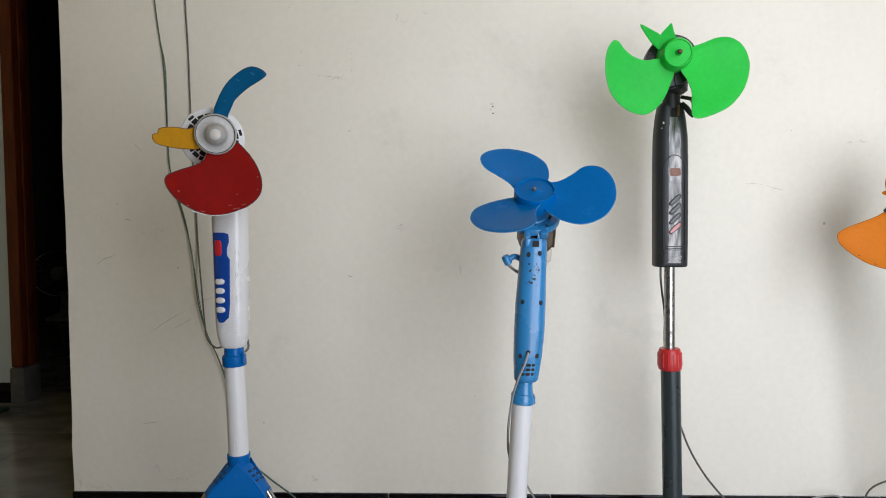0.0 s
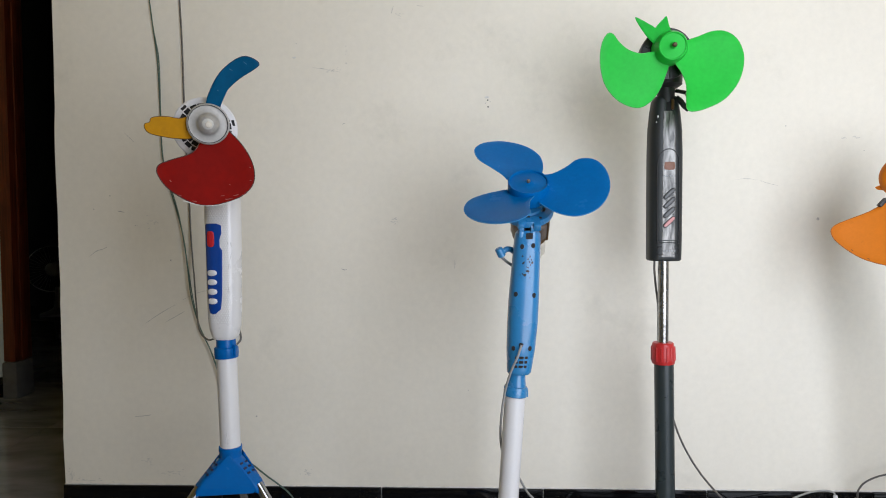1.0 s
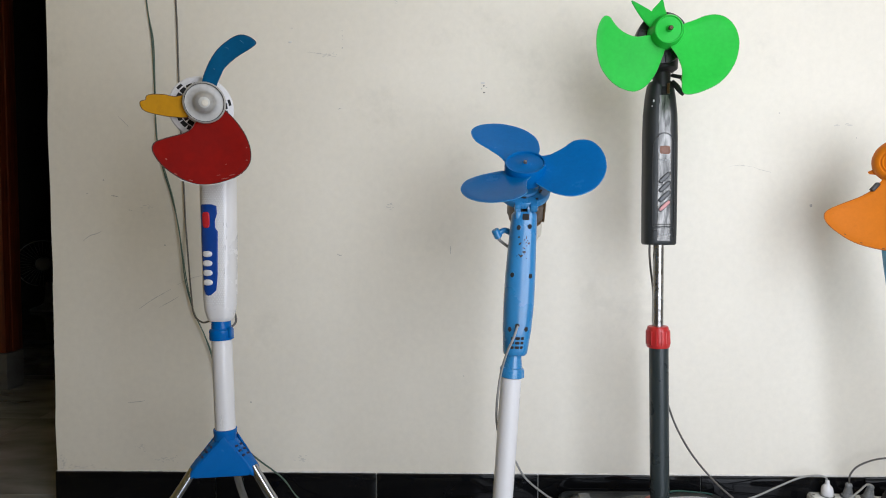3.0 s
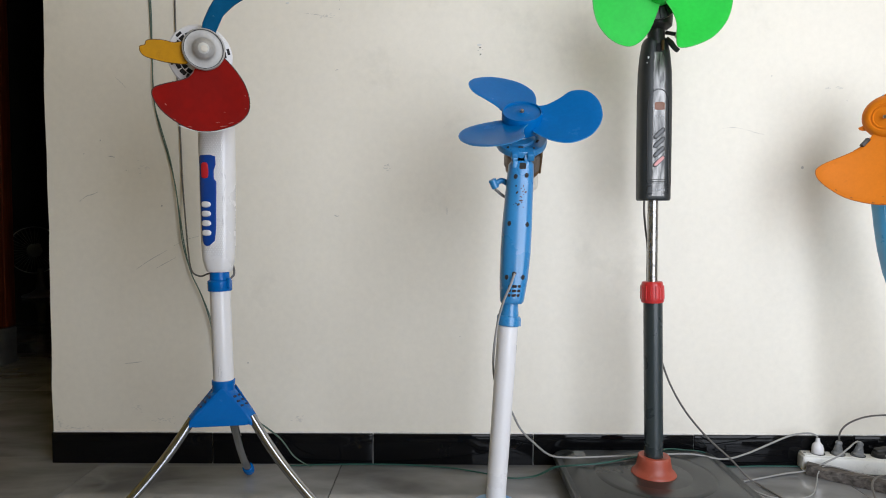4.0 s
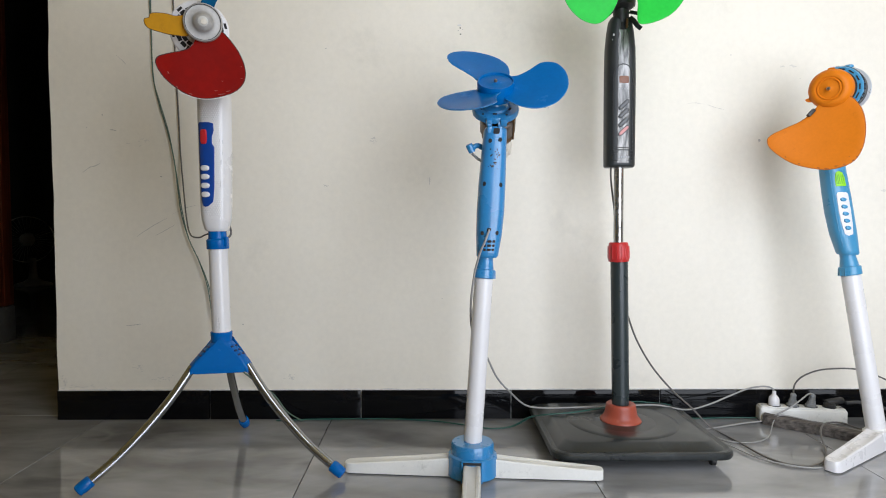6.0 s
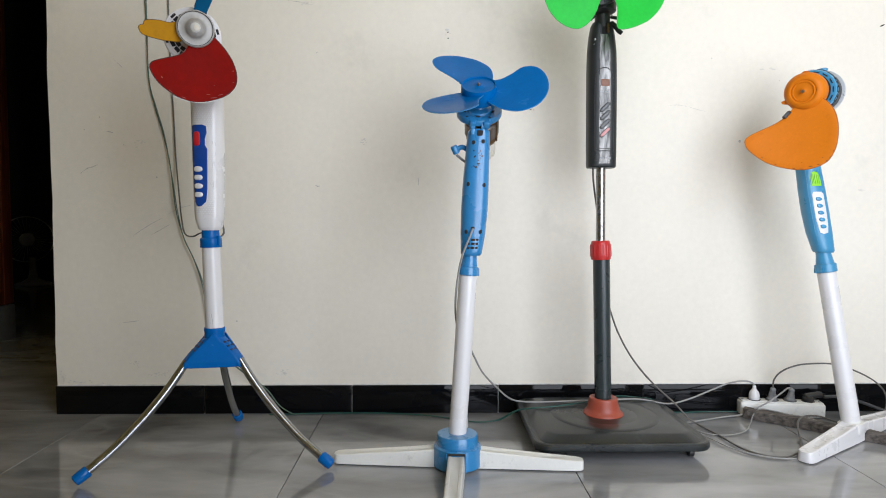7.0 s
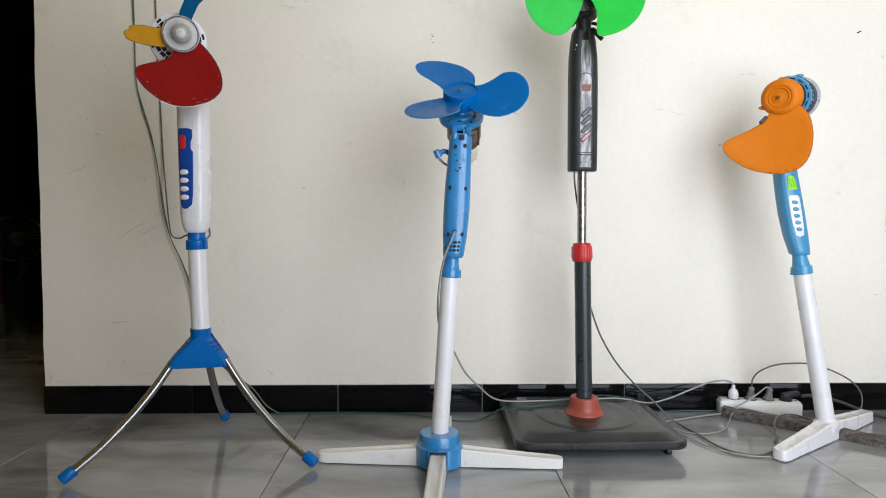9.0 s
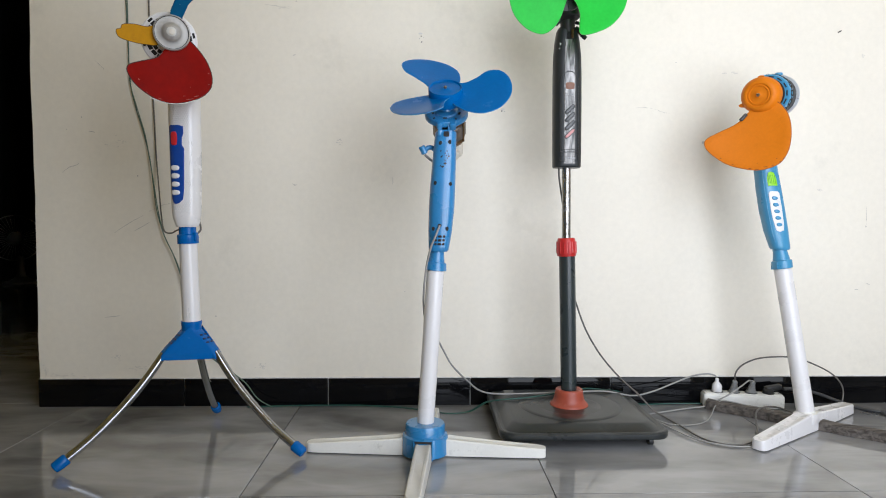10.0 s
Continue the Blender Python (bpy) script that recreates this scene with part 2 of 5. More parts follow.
GREYCABLE = material("grey_cable_rubber", (0.30, 0.295, 0.28), 0.5, vary=0.1, scale=30, grain=200, bump=0.05)
BROWNCABLE = material("brown_grey_cable_rubber", (0.11, 0.10, 0.088), 0.45, vary=0.15, scale=30, grain=200, bump=0.05)
DARKCABLE = material("dark_cable_rubber", (0.045, 0.045, 0.045), 0.45, vary=0.15, scale=30, grain=200, bump=0.05)
TEALCABLE = material("teal_wire_insulation", (0.012, 0.075, 0.058), 0.45, vary=0.15, scale=30, grain=200, bump=0.05)
GREENWIRE = material("grey_green_twin_wire", (0.075, 0.125, 0.095), 0.45, vary=0.2, scale=30, grain=200, bump=0.05)
PENCIL = material("dark_scuff", (0.52, 0.49, 0.44), 0.8, vary=0.3, scale=60, grain=300, bump=0.0)
SMUDGE = material("grey_wall_grime", (0.68, 0.645, 0.57), 0.85, vary=0.12, scale=60, grain=300, bump=0.0)
HOLE = material("shadowed_hole", (0.02, 0.02, 0.02), 0.9, vary=0.2, scale=60, grain=300, bump=0.0)
CHIP = material("chipped_plaster", (0.72, 0.70, 0.66), 0.9, vary=0.2, scale=60, grain=300, bump=0.3)
SLATE = material("outdoor_concrete_ground", (0.32, 0.31, 0.29), 0.9, vary=0.2, scale=1.5, grain=40, bump=0.3)
EDGERED = material("dark_red_paint_edge", (0.05, 0.008, 0.007), 0.6, vary=0.4, scale=90, grain=300, bump=0.2, dirt=(0.55, 0.42, 0.38), dirt_amount=0.12, dirt_scale=55)
EDGEYEL = material("dark_ochre_paint_edge", (0.13, 0.06, 0.006), 0.6, vary=0.4, scale=90, grain=300, bump=0.2)
EDGEBLUE = material("dark_blue_paint_edge", (0.008, 0.03, 0.06), 0.6, vary=0.4, scale=90, grain=300, bump=0.2, dirt=(0.4, 0.5, 0.55), dirt_amount=0.1, dirt_scale=55)
CHIPRED = material("chipped_red_paint", (0.27, 0.055, 0.04), 0.7, vary=0.4, scale=120, grain=300, bump=0.2)
CHIPBLUE = material("scratched_blue_paint", (0.05, 0.17, 0.28), 0.7, vary=0.4, scale=120, grain=300, bump=0.2)
EDGEORANGE = material("scuffed_orange_edge", (0.38, 0.10, 0.01), 0.6, vary=0.4, scale=90, grain=300, bump=0.2)
NICK = material("grubby_brown_nick", (0.20, 0.06, 0.012), 0.7, vary=0.4, scale=120, grain=300, bump=0.1)
EDGEGREEN = material("pale_green_edge", (0.06, 0.42, 0.07), 0.5, vary=0.4, scale=90, grain=300, bump=0.2, dirt=(0.3, 0.55, 0.2), dirt_amount=0.2, dirt_scale=55)
DGREEN = material("dark_green_rubber", (0.012, 0.028, 0.02), 0.5, vary=0.2, scale=30, grain=200, bump=0.1)


# ---- mesh helpers ----
def thing(name, at, label, category, group=""):
    ob = new(name)
    ob.empty_display_size = 0.05
    ob.location = at
    return tagged(ob, label, category, group)


def part(name, bm, mat, parent=None, label="", sharp=40):
    """Links a bmesh, given in world coordinates, as one mesh; under a thing or a part where parent is given."""
    top = parent
    while top is not None and top.parent is not None:
        top = top.parent
    if top is not None:
        bm.transform(Matrix.Translation(-Vector(top.location)))
    bmesh.ops.recalc_face_normals(bm, faces=bm.faces)
    me = bpy.data.meshes.new(name)
    bm.to_mesh(me)
    bm.free()
    me.materials.append(mat)
    me.shade_smooth()
    me.set_sharp_from_angle(angle=radians(sharp))
    ob = new(name, me)
    ob.parent = parent
    if label:
        ob["label"] = label
    return ob


def box(lo, hi, bevel=0.0, m=None, seg=2):
    bm = bmesh.new()
    bmesh.ops.create_cube(bm, size=1.0)
    c, s = [(a + b) / 2 for a, b in zip(lo, hi)], [b - a for a, b in zip(lo, hi)]
    bm.transform(Matrix.Translation(c) @ Matrix.Diagonal((*s, 1)))
    if bevel:
        bmesh.ops.bevel(bm, geom=list(bm.edges), offset=bevel, segments=seg, profile=0.5, affect='EDGES')
    if m is not None:
        bm.transform(m)
    return bm


def join(*bms):
    out = bms[0]
    for b in bms[1:]:
        me = bpy.data.meshes.new("join")
        b.to_mesh(me)
        b.free()
        out.from_mesh(me)
        bpy.data.meshes.remove(me)
    return out


def bridge(bm, rings, closed=True):
    for a, b in zip(rings, rings[1:]):
        k = len(a)
        for i in range(k if closed else k - 1):
            j = (i + 1) % k
            bm.faces.new((a[i], a[j], b[j], b[i]))


def lathe(profile, m=None, seg=36):
    """Turns (radius, height) pairs about z; closed at both ends."""
    bm = bmesh.new()
    rings = [[bm.verts.new((max(r, 1e-4) * math.cos(2 * math.pi * i / seg), max(r, 1e-4) * math.sin(2 * math.pi * i / seg), z)) for i in range(seg)]
             for r, z in profile]
    bridge(bm, rings)
    bm.faces.new(rings[0])
    bm.faces.new(rings[-1])
    if m is not None:
        bm.transform(m)
    return bm


def along(a, b):
    """A pose at a whose z axis runs to b."""
    d = Vector(b) - Vector(a)
    return Matrix.Translation(a) @ d.to_track_quat('Z', 'Y').to_matrix().to_4x4(), d.length


def rod(a, b, r, r2=None, seg=24, round_end=0.0015):
    m, h = along(a, b)
    r2 = r if r2 is None else r2
    e = min(round_end, h / 3)
    return lathe([(r - e, 0), (r, e), (r2, h - e), (r2 - e, h)], m, seg)


def smooth(points, steps=8):
    """Catmull-Rom curve through the points."""
    p = [Vector(q) for q in points]
    p = [2 * p[0] - p[1]] + p + [2 * p[-1] - p[-2]]
    out = []
    for i in range(1, len(p) - 2):
        for k in range(steps):
            t = k / steps
            a, b, c, d = p[i - 1:i + 3]
            out.append(0.5 * (2 * b + (c - a) * t + (2 * a - 5 * b + 4 * c - d) * t * t + (3 * b - a - 3 * c + d) * t ** 3))
    return out + [p[-2]]


def tube(points, r, steps=8, seg=10, r2=None):
    """A round tube along a smooth curve."""
    path = smooth(points, steps)
    bm = bmesh.new()
    rings, up = [], None
    for i, p in enumerate(path):
        d = (path[min(i + 1, len(path) - 1)] - path[max(i - 1, 0)]).normalized()
        if up is None:
            up = d.orthogonal().normalized()
        up = (up - d * up.dot(d)).normalized()
        side = d.cross(up)
        f = i / (len(path) - 1)
        rr = r if r2 is None else r * (1 - f) + r2 * f
        rings.append([bm.verts.new(p + rr * (math.cos(a) * up + math.sin(a) * side)) for a in [2 * math.pi * k / seg for k in range(seg)]])
    bridge(bm, rings)
    bm.faces.new(rings[0])
    bm.faces.new(rings[-1])
    return bm


class Body:
    """A handle-like housing: rounded sections (z, centre x, centre y, half width, half depth), stacked from below."""

    def __init__(self, sections, power=2.4, flat=False):
        self.s, self.e, self.flat = sections, 2.0 / power, flat

    def way(self, z, turn, s, r):
        """The angle at which a point s metres beside the direction turn lies; on a flat front, s is measured straight across."""
        if not self.flat:
            return turn + s / r
        rx = max(q[3] for q in self.s if abs(q[0] - z) < 0.2)
        u = max(-0.97, min(0.97, s / rx))
        return turn + math.asin(math.copysign(abs(u) ** (1 / self.e), u))

    def at(self, z, th, off=0.0):
        s = self.s
        i = 0
        while i < len(s) - 2 and z > s[i + 1][0]:
            i += 1
        t = (z - s[i][0]) / (s[i + 1][0] - s[i][0])
        t = min(max(t, 0.0), 1.0)
        cx, cy, rx, ry = [a + (b - a) * t for a, b in zip(s[i][1:], s[i + 1][1:])]
        c, n = math.cos(th), math.sin(th)
        x = cx + rx * math.copysign(abs(c) ** self.e, c)
        y = cy + ry * math.copysign(abs(n) ** self.e, n)
        nx, ny = c / rx, n / ry
        k = math.hypot(nx, ny)
        return Vector((x + off * nx / k, y + off * ny / k, z))

    def shell(self, seg=40, steps=5):
        bm = bmesh.new()
        rings = []
        s = self.s
        for i in range(len(s) - 1):
            for k in range(steps):
                z = s[i][0] + (s[i + 1][0] - s[i][0]) * k / steps
                rings.append([bm.verts.new(self.at(z, 2 * math.pi * j / seg)) for j in range(seg)])
        rings.append([bm.verts.new(self.at(s[-1][0], 2 * math.pi * j / seg)) for j in range(seg)])
        bridge(bm, rings)
        bm.faces.new(rings[0])
        bm.faces.new(rings[-1])
        return bm

    def patch(self, outline, turn, lift, dome=0.0, sink=0.002, rings=4):
        """A raised plate or button lying on the housing: outline of (sideways, z), sideways in metres from the direction turn."""
        bm = bmesh.new()
        r = max(q[3] for q in self.s)
        fine = []
        for (s0, z0), (s1, z1) in zip(outline, outline[1:] + outline[:1]):
            n = max(1, int(math.hypot(s1 - s0, z1 - z0) / 0.006))
            fine += [(s0 + (s1 - s0) * k / n, z0 + (z1 - z0) * k / n) for k in range(n)]
        if len(outline) > 12 or len(fine) > 24:
            rings = max(rings, 6)
        outline = fine
        cs = sum(p[0] for p in outline) / len(outline)
        cz = sum(p[1] for p in outline) / len(outline)

        def ring(f, off):
            return [bm.verts.new(self.at(cz + (z - cz) * f, self.way(z, turn, cs + (s - cs) * f, r), off)) for s, z in outline]
        loops = [ring(1.0, -sink), ring(1.0, lift * 0.7), ring(0.94, lift)]
        for k in range(1, rings):
            f = 0.94 * (1 - k / rings)
            loops.append(ring(f, lift + dome * math.sqrt(1 - f * f)))
        bridge(bm, loops)
        bm.faces.new(loops[-1])
        return bm


def oval(s, z, w, h, n=16, lean=0.0, power=2.0):
    out = []
    for i in range(n):
        a = 2 * math.pi * i / n
        c, q = math.cos(a), math.sin(a)
        x, y = w * math.copysign(abs(c) ** (2 / power), c), h * math.copysign(abs(q) ** (2 / power), q)
        out.append((s + x * math.cos(lean) - y * math.sin(lean), z + x * math.sin(lean) + y * math.cos(lean)))
    return out


def curve2(points, steps=5):
    """A closed smooth curve through 2D points."""
    k = len(points)
    out = []
    for i in range(k):
        a, b, c, d = [Vector(points[(i + j) % k]) for j in (-1, 0, 1, 2)]
        for q in range(steps):
            t = q / steps
            out.append(0.5 * (2 * b + (c - a) * t + (2 * a - 5 * b + 4 * c - d) * t * t + (3 * b - a - 3 * c + d) * t ** 3))
    return out


def blade(outline, middle, pitch, cup, m, thick=0.0022, steps=5, base=0.0):
    """A fan blade: its outline in polar form (millimetres from the axle, degrees), pitched about its middle line and cupped.
    Local x is right, z up, and -y the way the fan blows."""
    pts = curve2([(r / 1000 * math.cos(radians(a)), r / 1000 * math.sin(radians(a))) for r, a in outline], steps)
    c = sum(pts, Vector((0, 0))) / len(pts)
    bm = bmesh.new()

    def depth(p):
        r = p.length
        t = r * math.sin(math.atan2(p.y, p.x) - radians(middle))
        return base + pitch * t - cup * (t * t) / 0.05 - 0.10 * r * r / 0.15

    sides = []
    for side in (-1, 1):
        rings = []
        for f in (1.0, 0.97, 0.82, 0.62, 0.4, 0.18):
            ring = []
            for p in pts:
                q = c + (p - c) * f
                rim = 0.35 if f == 1.0 else 1.0
                ring.append(bm.verts.new((q.x, depth(q) + side * thick / 2 * rim, q.y)))
            rings.append(ring)
        bridge(bm, rings)
        bm.faces.new(rings[-1])
        sides.append(rings[0])
    bridge(bm, sides)
    bm.transform(m)
    return bm


def rim(outline, middle, pitch, cup, m, r=0.0010, base=0.0):
    """The edge bead of a blade of the same form."""
    pts = curve2([(q / 1000 * math.cos(radians(a)), q / 1000 * math.sin(radians(a))) for q, a in outline], 4)
    path = []
    for p in pts[2:-2]:
        t = p.length * math.sin(math.atan2(p.y, p.x) - radians(middle))
        path.append(m @ Vector((p.x, base + pitch * t - cup * (t * t) / 0.05 - 0.10 * p.length ** 2 / 0.15, p.y)))
    return tube(path, r, 1, 6)


TURN_Y = pose(0, 0, 0, 90)  # lathe axis z onto -y
DOWN = -math.pi / 2


# ---- the place: floor, walls, ceiling ----
X0, X1, Y1, TOP = -1.9, 2.9, 1.9, 2.9
BACK = 2.9


def structure(ob, label, category):
    return tagged(ob, label, category, kind="structure")


def wall_with_opening(name, x0, x1, y0, y1, o0, o1, otop, mat, label):
    bm = join(box((x0, y0, 0), (o0, y1, TOP)), box((o1, y0, 0), (x1, y1, TOP)), box((o0, y0, otop), (o1, y1, TOP)))
    return structure(part(name, bm, mat), label, "wall")


ground = structure(part("ground", box((-60, -60, -0.2), (60, 60, -0.06)), SLATE), "grey concrete ground outside the house", "ground")
floor = structure(part("floor", box((X0 - 2.3, FRONT_Y - 0.15, -0.055), (X1 + 0.1, 5.9, -0.0035)), FLOORGROUT), "grey polished marble-look tiled floor", "floor")
ceiling = structure(part("ceiling", box((X0 - 2.3, FRONT_Y - 0.15, TOP + 0.002), (X1 + 0.1, 5.9, TOP + 0.12)), PLAIN), "plain unseen ceiling, made yellow to bounce warm light", "ceiling")

# the long painted wall behind the fans, its free end slightly uneven
bm = bmesh.new()
rows_ = 60
left_edge = []
for face_y in (Y1, Y1 + 0.13):
    for k in range(rows_ + 1):
        z = TOP * k / rows_
        w = 0.0032 * noise.noise(Vector((3.1, face_y * 3, z * 6))) + 0.0018 * noise.noise(Vector((1.7, face_y, z * 25)))
        left_edge.append(bm.verts.new((-0.8 + w, face_y, z)))
front_l, back_l = left_edge[:rows_ + 1], left_edge[rows_ + 1:]
front_r = [bm.verts.new((X1, Y1, TOP * k / rows_)) for k in range(rows_ + 1)]
back_r = [bm.verts.new((X1, Y1 + 0.13, TOP * k / rows_)) for k in range(rows_ + 1)]
bridge(bm, [front_l, front_r, back_r, back_l, front_l], closed=False)
wall_main = structure(part("wall_main", bm, WALL, sharp=30), "cream painted wall with scuffs and faint stains", "wall")

wall_right = structure(part("wall_right", box((X1, FRONT_Y, 0), (X1 + 0.1, BACK, TOP)), SIDEWALL), "beige painted side wall", "wall")
wall_left = structure(part("wall_left", box((X0 - 0.1, FRONT_Y, 0), (X0, BACK, TOP)), WARMWALL), "unseen side wall, made ochre to bounce warm light", "wall")
wall_front = wall_with_opening("wall_front", X0 - 0.1, X1 + 0.1, FRONT_Y - 0.13, FRONT_Y, DOOR_X0, DOOR_X1, DOOR_TOP, FRONTWALL, "unseen front wall with an open doorway, cream to bounce warm light")
wall_back = wall_with_opening("wall_back", X0 - 2.3, X1 + 0.1, BACK, BACK + 0.07, -1.692, -0.70, 2.12, BACKPAINT, "pale grey-green wall with a doorway into a dark room")
# back room walls, coloured near black to keep the room unlit
wall_far = structure(part("wall_far", box((X0 - 2.3, 5.6, 0), (X1 + 0.1, 5.7, TOP)), ROOMWALL), "wall of the back room, its shade put into a dark colour", "wall")
wall_far_left = structure(part("wall_far_left", box((X0 - 2.4, BACK + 0.07, 0), (X0 - 2.3, 5.7, TOP)), ROOMWALL), "side wall of the back room, its shade put into a dark colour", "wall")
wall_far_right = structure(part("wall_far_right", box((X1, BACK + 0.07, 0), (X1 + 0.1, 5.7, TOP)), ROOMWALL), "side wall of the back room, its shade put into a dark colour", "wall")

# red-brown door frame on a raw concrete foot
door_1 = structure(thing("door_1", (-1.64, BACK, 0), "", ""), "red-brown varnished door frame on a bare concrete foot", "door frame")
for xa, xb in ((-1.692, -1.642), (-0.75, -0.70)):
    part("jamb", join(box((xa, BACK - 0.025, 0.155), (xb, BACK + 0.076, 2.12), 0.004), box((xa + 0.012, BACK + 0.01, 0.155), (xb + 0.006, BACK + 0.045, 2.08), 0.003)), FRAMEWOOD, door_1)
    part("concrete_foot", box((xa - 0.006, BACK - 0.03, 0), (xb + 0.006, BACK + 0.074, 0.152), 0.006), CONCRETE, door_1, "rough bare concrete foot")
part("lintel", box((-1.692, BACK - 0.025, 2.02), (-0.70, BACK + 0.068, 2.118), 0.004), FRAMEWOOD, door_1)

# ---- small marks on the long wall ----
def mark(name, pts, w, mat, label):
    bm = bmesh.new()
    path = smooth([(x, Y1 - 0.0006, z) for x, z in pts], 6)
    n = len(path)
    top, low = [], []
    for i, p in enumerate(path):
        d = (path[min(i + 1, n - 1)] - path[max(i - 1, 0)]).normalized()
        s = Vector((-d.z, 0, d.x)) * w * (0.25 + 0.75 * math.sin(math.pi * (i + 0.5) / n)) * (0.7 + 0.6 * random.random())
        top.append(bm.verts.new(p + s))
        low.append(bm.verts.new(p - s))
    bridge(bm, [top, low], closed=False)
    return part(name, bm, mat, wall_main, label)


for pts, w in (([(-0.723, 0.651), (-0.704, 0.665), (-0.690, 0.669), (-0.677, 0.675)], 0.0009),
               ([(-0.586, 0.485), (-0.566, 0.499), (-0.539, 0.516), (-0.506, 0.534)], 0.0008),
               ([(-0.492, 0.544), (-0.459, 0.560), (-0.429, 0.568)], 0.0005),
               ([(-0.537, 0.488), (-0.513, 0.501), (-0.487, 0.516)], 0.0007),
               ([(-0.619, 0.250), (-0.596, 0.252), (-0.576, 0.255)], 0.0009),
               ([(-0.650, 0.763), (-0.641, 0.762), (-0.633, 0.760)], 0.0010),
               ([(-0.629, 0.955), (-0.611, 0.938), (-0.604, 0.930)], 0.0005),
               ([(0.033, 1.255), (0.030, 1.245), (0.028, 1.237)], 0.0007),
               ([(-0.092, 0.973), (-0.089, 0.975), (-0.085, 0.976)], 0.0009),
               ([(0.089, 1.256), (0.100, 1.2545), (0.109, 1.254)], 0.0006),
               ([(-0.166, 1.110), (-0.133, 1.106), (-0.098, 1.099)], 0.0004),
               ([(-0.097, 0.622), (-0.090, 0.619), (-0.084, 0.620)], 0.0009),
               ([(0.855, 0.838), (0.880, 0.841), (0.908, 0.837)], 0.0004),
               ([(0.914, 0.836), (0.935, 0.829), (0.957, 0.824)], 0.0004),
               ([(0.181, 0.643), (0.1815, 0.633), (0.181, 0.622)], 0.0009),
               ([(1.531, 0.565), (1.5315, 0.538), (1.531, 0.511)], 0.0005),
               ([(1.504, 0.328), (1.510, 0.3285), (1.515, 0.328)], 0.0009),
               ([(1.536, 0.345), (1.542, 0.3445), (1.548, 0.343)], 0.0008)):
    mark("scuff_mark", pts, w, PENCIL, "faint grey scuff")
for x, z, r in ((-0.668, 0.801, 0.0018), (-0.709, 0.768, 0.0018), (-0.606, 0.728, 0.0016), (-0.601, 0.727, 0.0012), (-0.520, 0.642, 0.0020), (-0.232, 1.272, 0.0013),
                (-0.203, 1.167, 0.0012), (-0.082, 1.161, 0.0010), (-0.082, 1.149, 0.0010), (-0.082, 1.141, 0.0009), (-0.082, 1.120, 0.0016), (-0.312, 0.253, 0.0020),
                (0.972, 0.966, 0.0018), (1.158, 0.907, 0.0012), (1.054, 0.744, 0.0034), (1.531, 0.509, 0.0020), (-0.090, 0.6185, 0.0010), (0.215, 0.322, 0.0014),
                (0.260, 1.030, 0.0022), (0.255, 1.023, 0.0014), (0.266, 1.026, 0.0016), (0.261, 1.014, 0.0022), (0.484, 0.827, 0.0021), (0.492, 0.826, 0.0016)):
    m = Matrix.Translation((x, Y1 - 0.0003, z)) @ TURN_Y
    part("nail_hole", lathe([(r * 0.9, -0.0002), (r, 0.0002), (r * 0.55, 0.0004)], m @ Matrix.Diagonal((1, random.uniform(0.6, 1.2), 1, 1)), 10), HOLE if 0.00205 < r < 0.003 else PENCIL, wall_main)
part("nail_stub", rod((1.429, Y1 + 0.004, 1.053), (1.436, Y1 - 0.008, 1.057), 0.0016, seg=10), DARK, wall_main, "bent dark nail stub")
for x, z, w in ((0.258, 1.037, 0.006), (0.487, 0.832, 0.007), (-0.208, 1.134, 0.005)):
    m = Matrix.Translation((x, Y1 - 0.0004, z)) @ TURN_Y @ Matrix.Diagonal((1, 0.45, 1, 1))
    part("plaster_chip", lathe([(w, -0.0002), (w * 0.8, 0.0006), (w * 0.3, 0.0008)], m, 9), CHIP, wall_main)
# grey smudges, each a scatter of thin dirt flecks
for x, z, w, h, n in ((-0.589, 0.138, 0.014, 0.010, 14), (-0.523, 0.106, 0.030, 0.010, 22), (-0.118, 1.104, 0.024, 0.008, 14), (0.049, 1.233, 0.010, 0.006, 8), (-0.188, 0.112, 0.016, 0.010, 16), (1.503, 0.989, 0.007, 0.009, 12),
                      (1.108, 0.937, 0.006, 0.003, 8), (1.140, 0.938, 0.010, 0.003, 10), (1.392, 0.612, 0.010, 0.004, 14), (0.035, 0.738, 0.010, 0.012, 10), (-0.560, 0.735, 0.020, 0.014, 14), (-0.785, 0.10, 0.012, 0.02, 16), (-0.74, 0.086, 0.05, 0.006, 20)):
    bm = bmesh.new()
    for k in range(n):
        cx, cz = x + w * random.gauss(0, 0.45), z + h * random.gauss(0, 0.45)
        lean, lr = random.uniform(-0.6, 0.6), random.uniform(0.0010, 0.0030)
        ring = []
        for i in range(7):
            a = 2 * math.pi * i / 7
            rr = lr * random.uniform(0.6, 1.2)
            u, v = 1.6 * rr * math.cos(a), 0.5 * rr * math.sin(a)
            ring.append(bm.verts.new((cx + u * math.cos(lean) - v * math.sin(lean), Y1 - 0.0006 - 0.00002 * k, max(0.081, cz + u * math.sin(lean) + v * math.cos(lean)))))
        bm.faces.new(ring)
    part("smudge", bm, SMUDGE, wall_main, "faint grey smudge")

# uneven plaster bead where the paint meets the skirting
bm = bmesh.new()
rings = []
for k in range(461):
    x = -0.799 + 0.008 * k
    h = 0.0022 + 0.0016 * noise.noise(Vector((x * 21, 4, 1))) + 0.0010 * noise.noise(Vector((x * 90, 2, 1)))
    d = 0.0030 + 0.0014 * noise.noise(Vector((x * 33, 9, 1)))
    rings.append([bm.verts.new((x, Y1 - q * d - 0.0005, 0.0772 + p * h)) for q, p in ((0, -0.2), (1, -0.2), (1, 0.5), (0.5, 0.9), (0, 1.2))])
bridge(bm, rings)
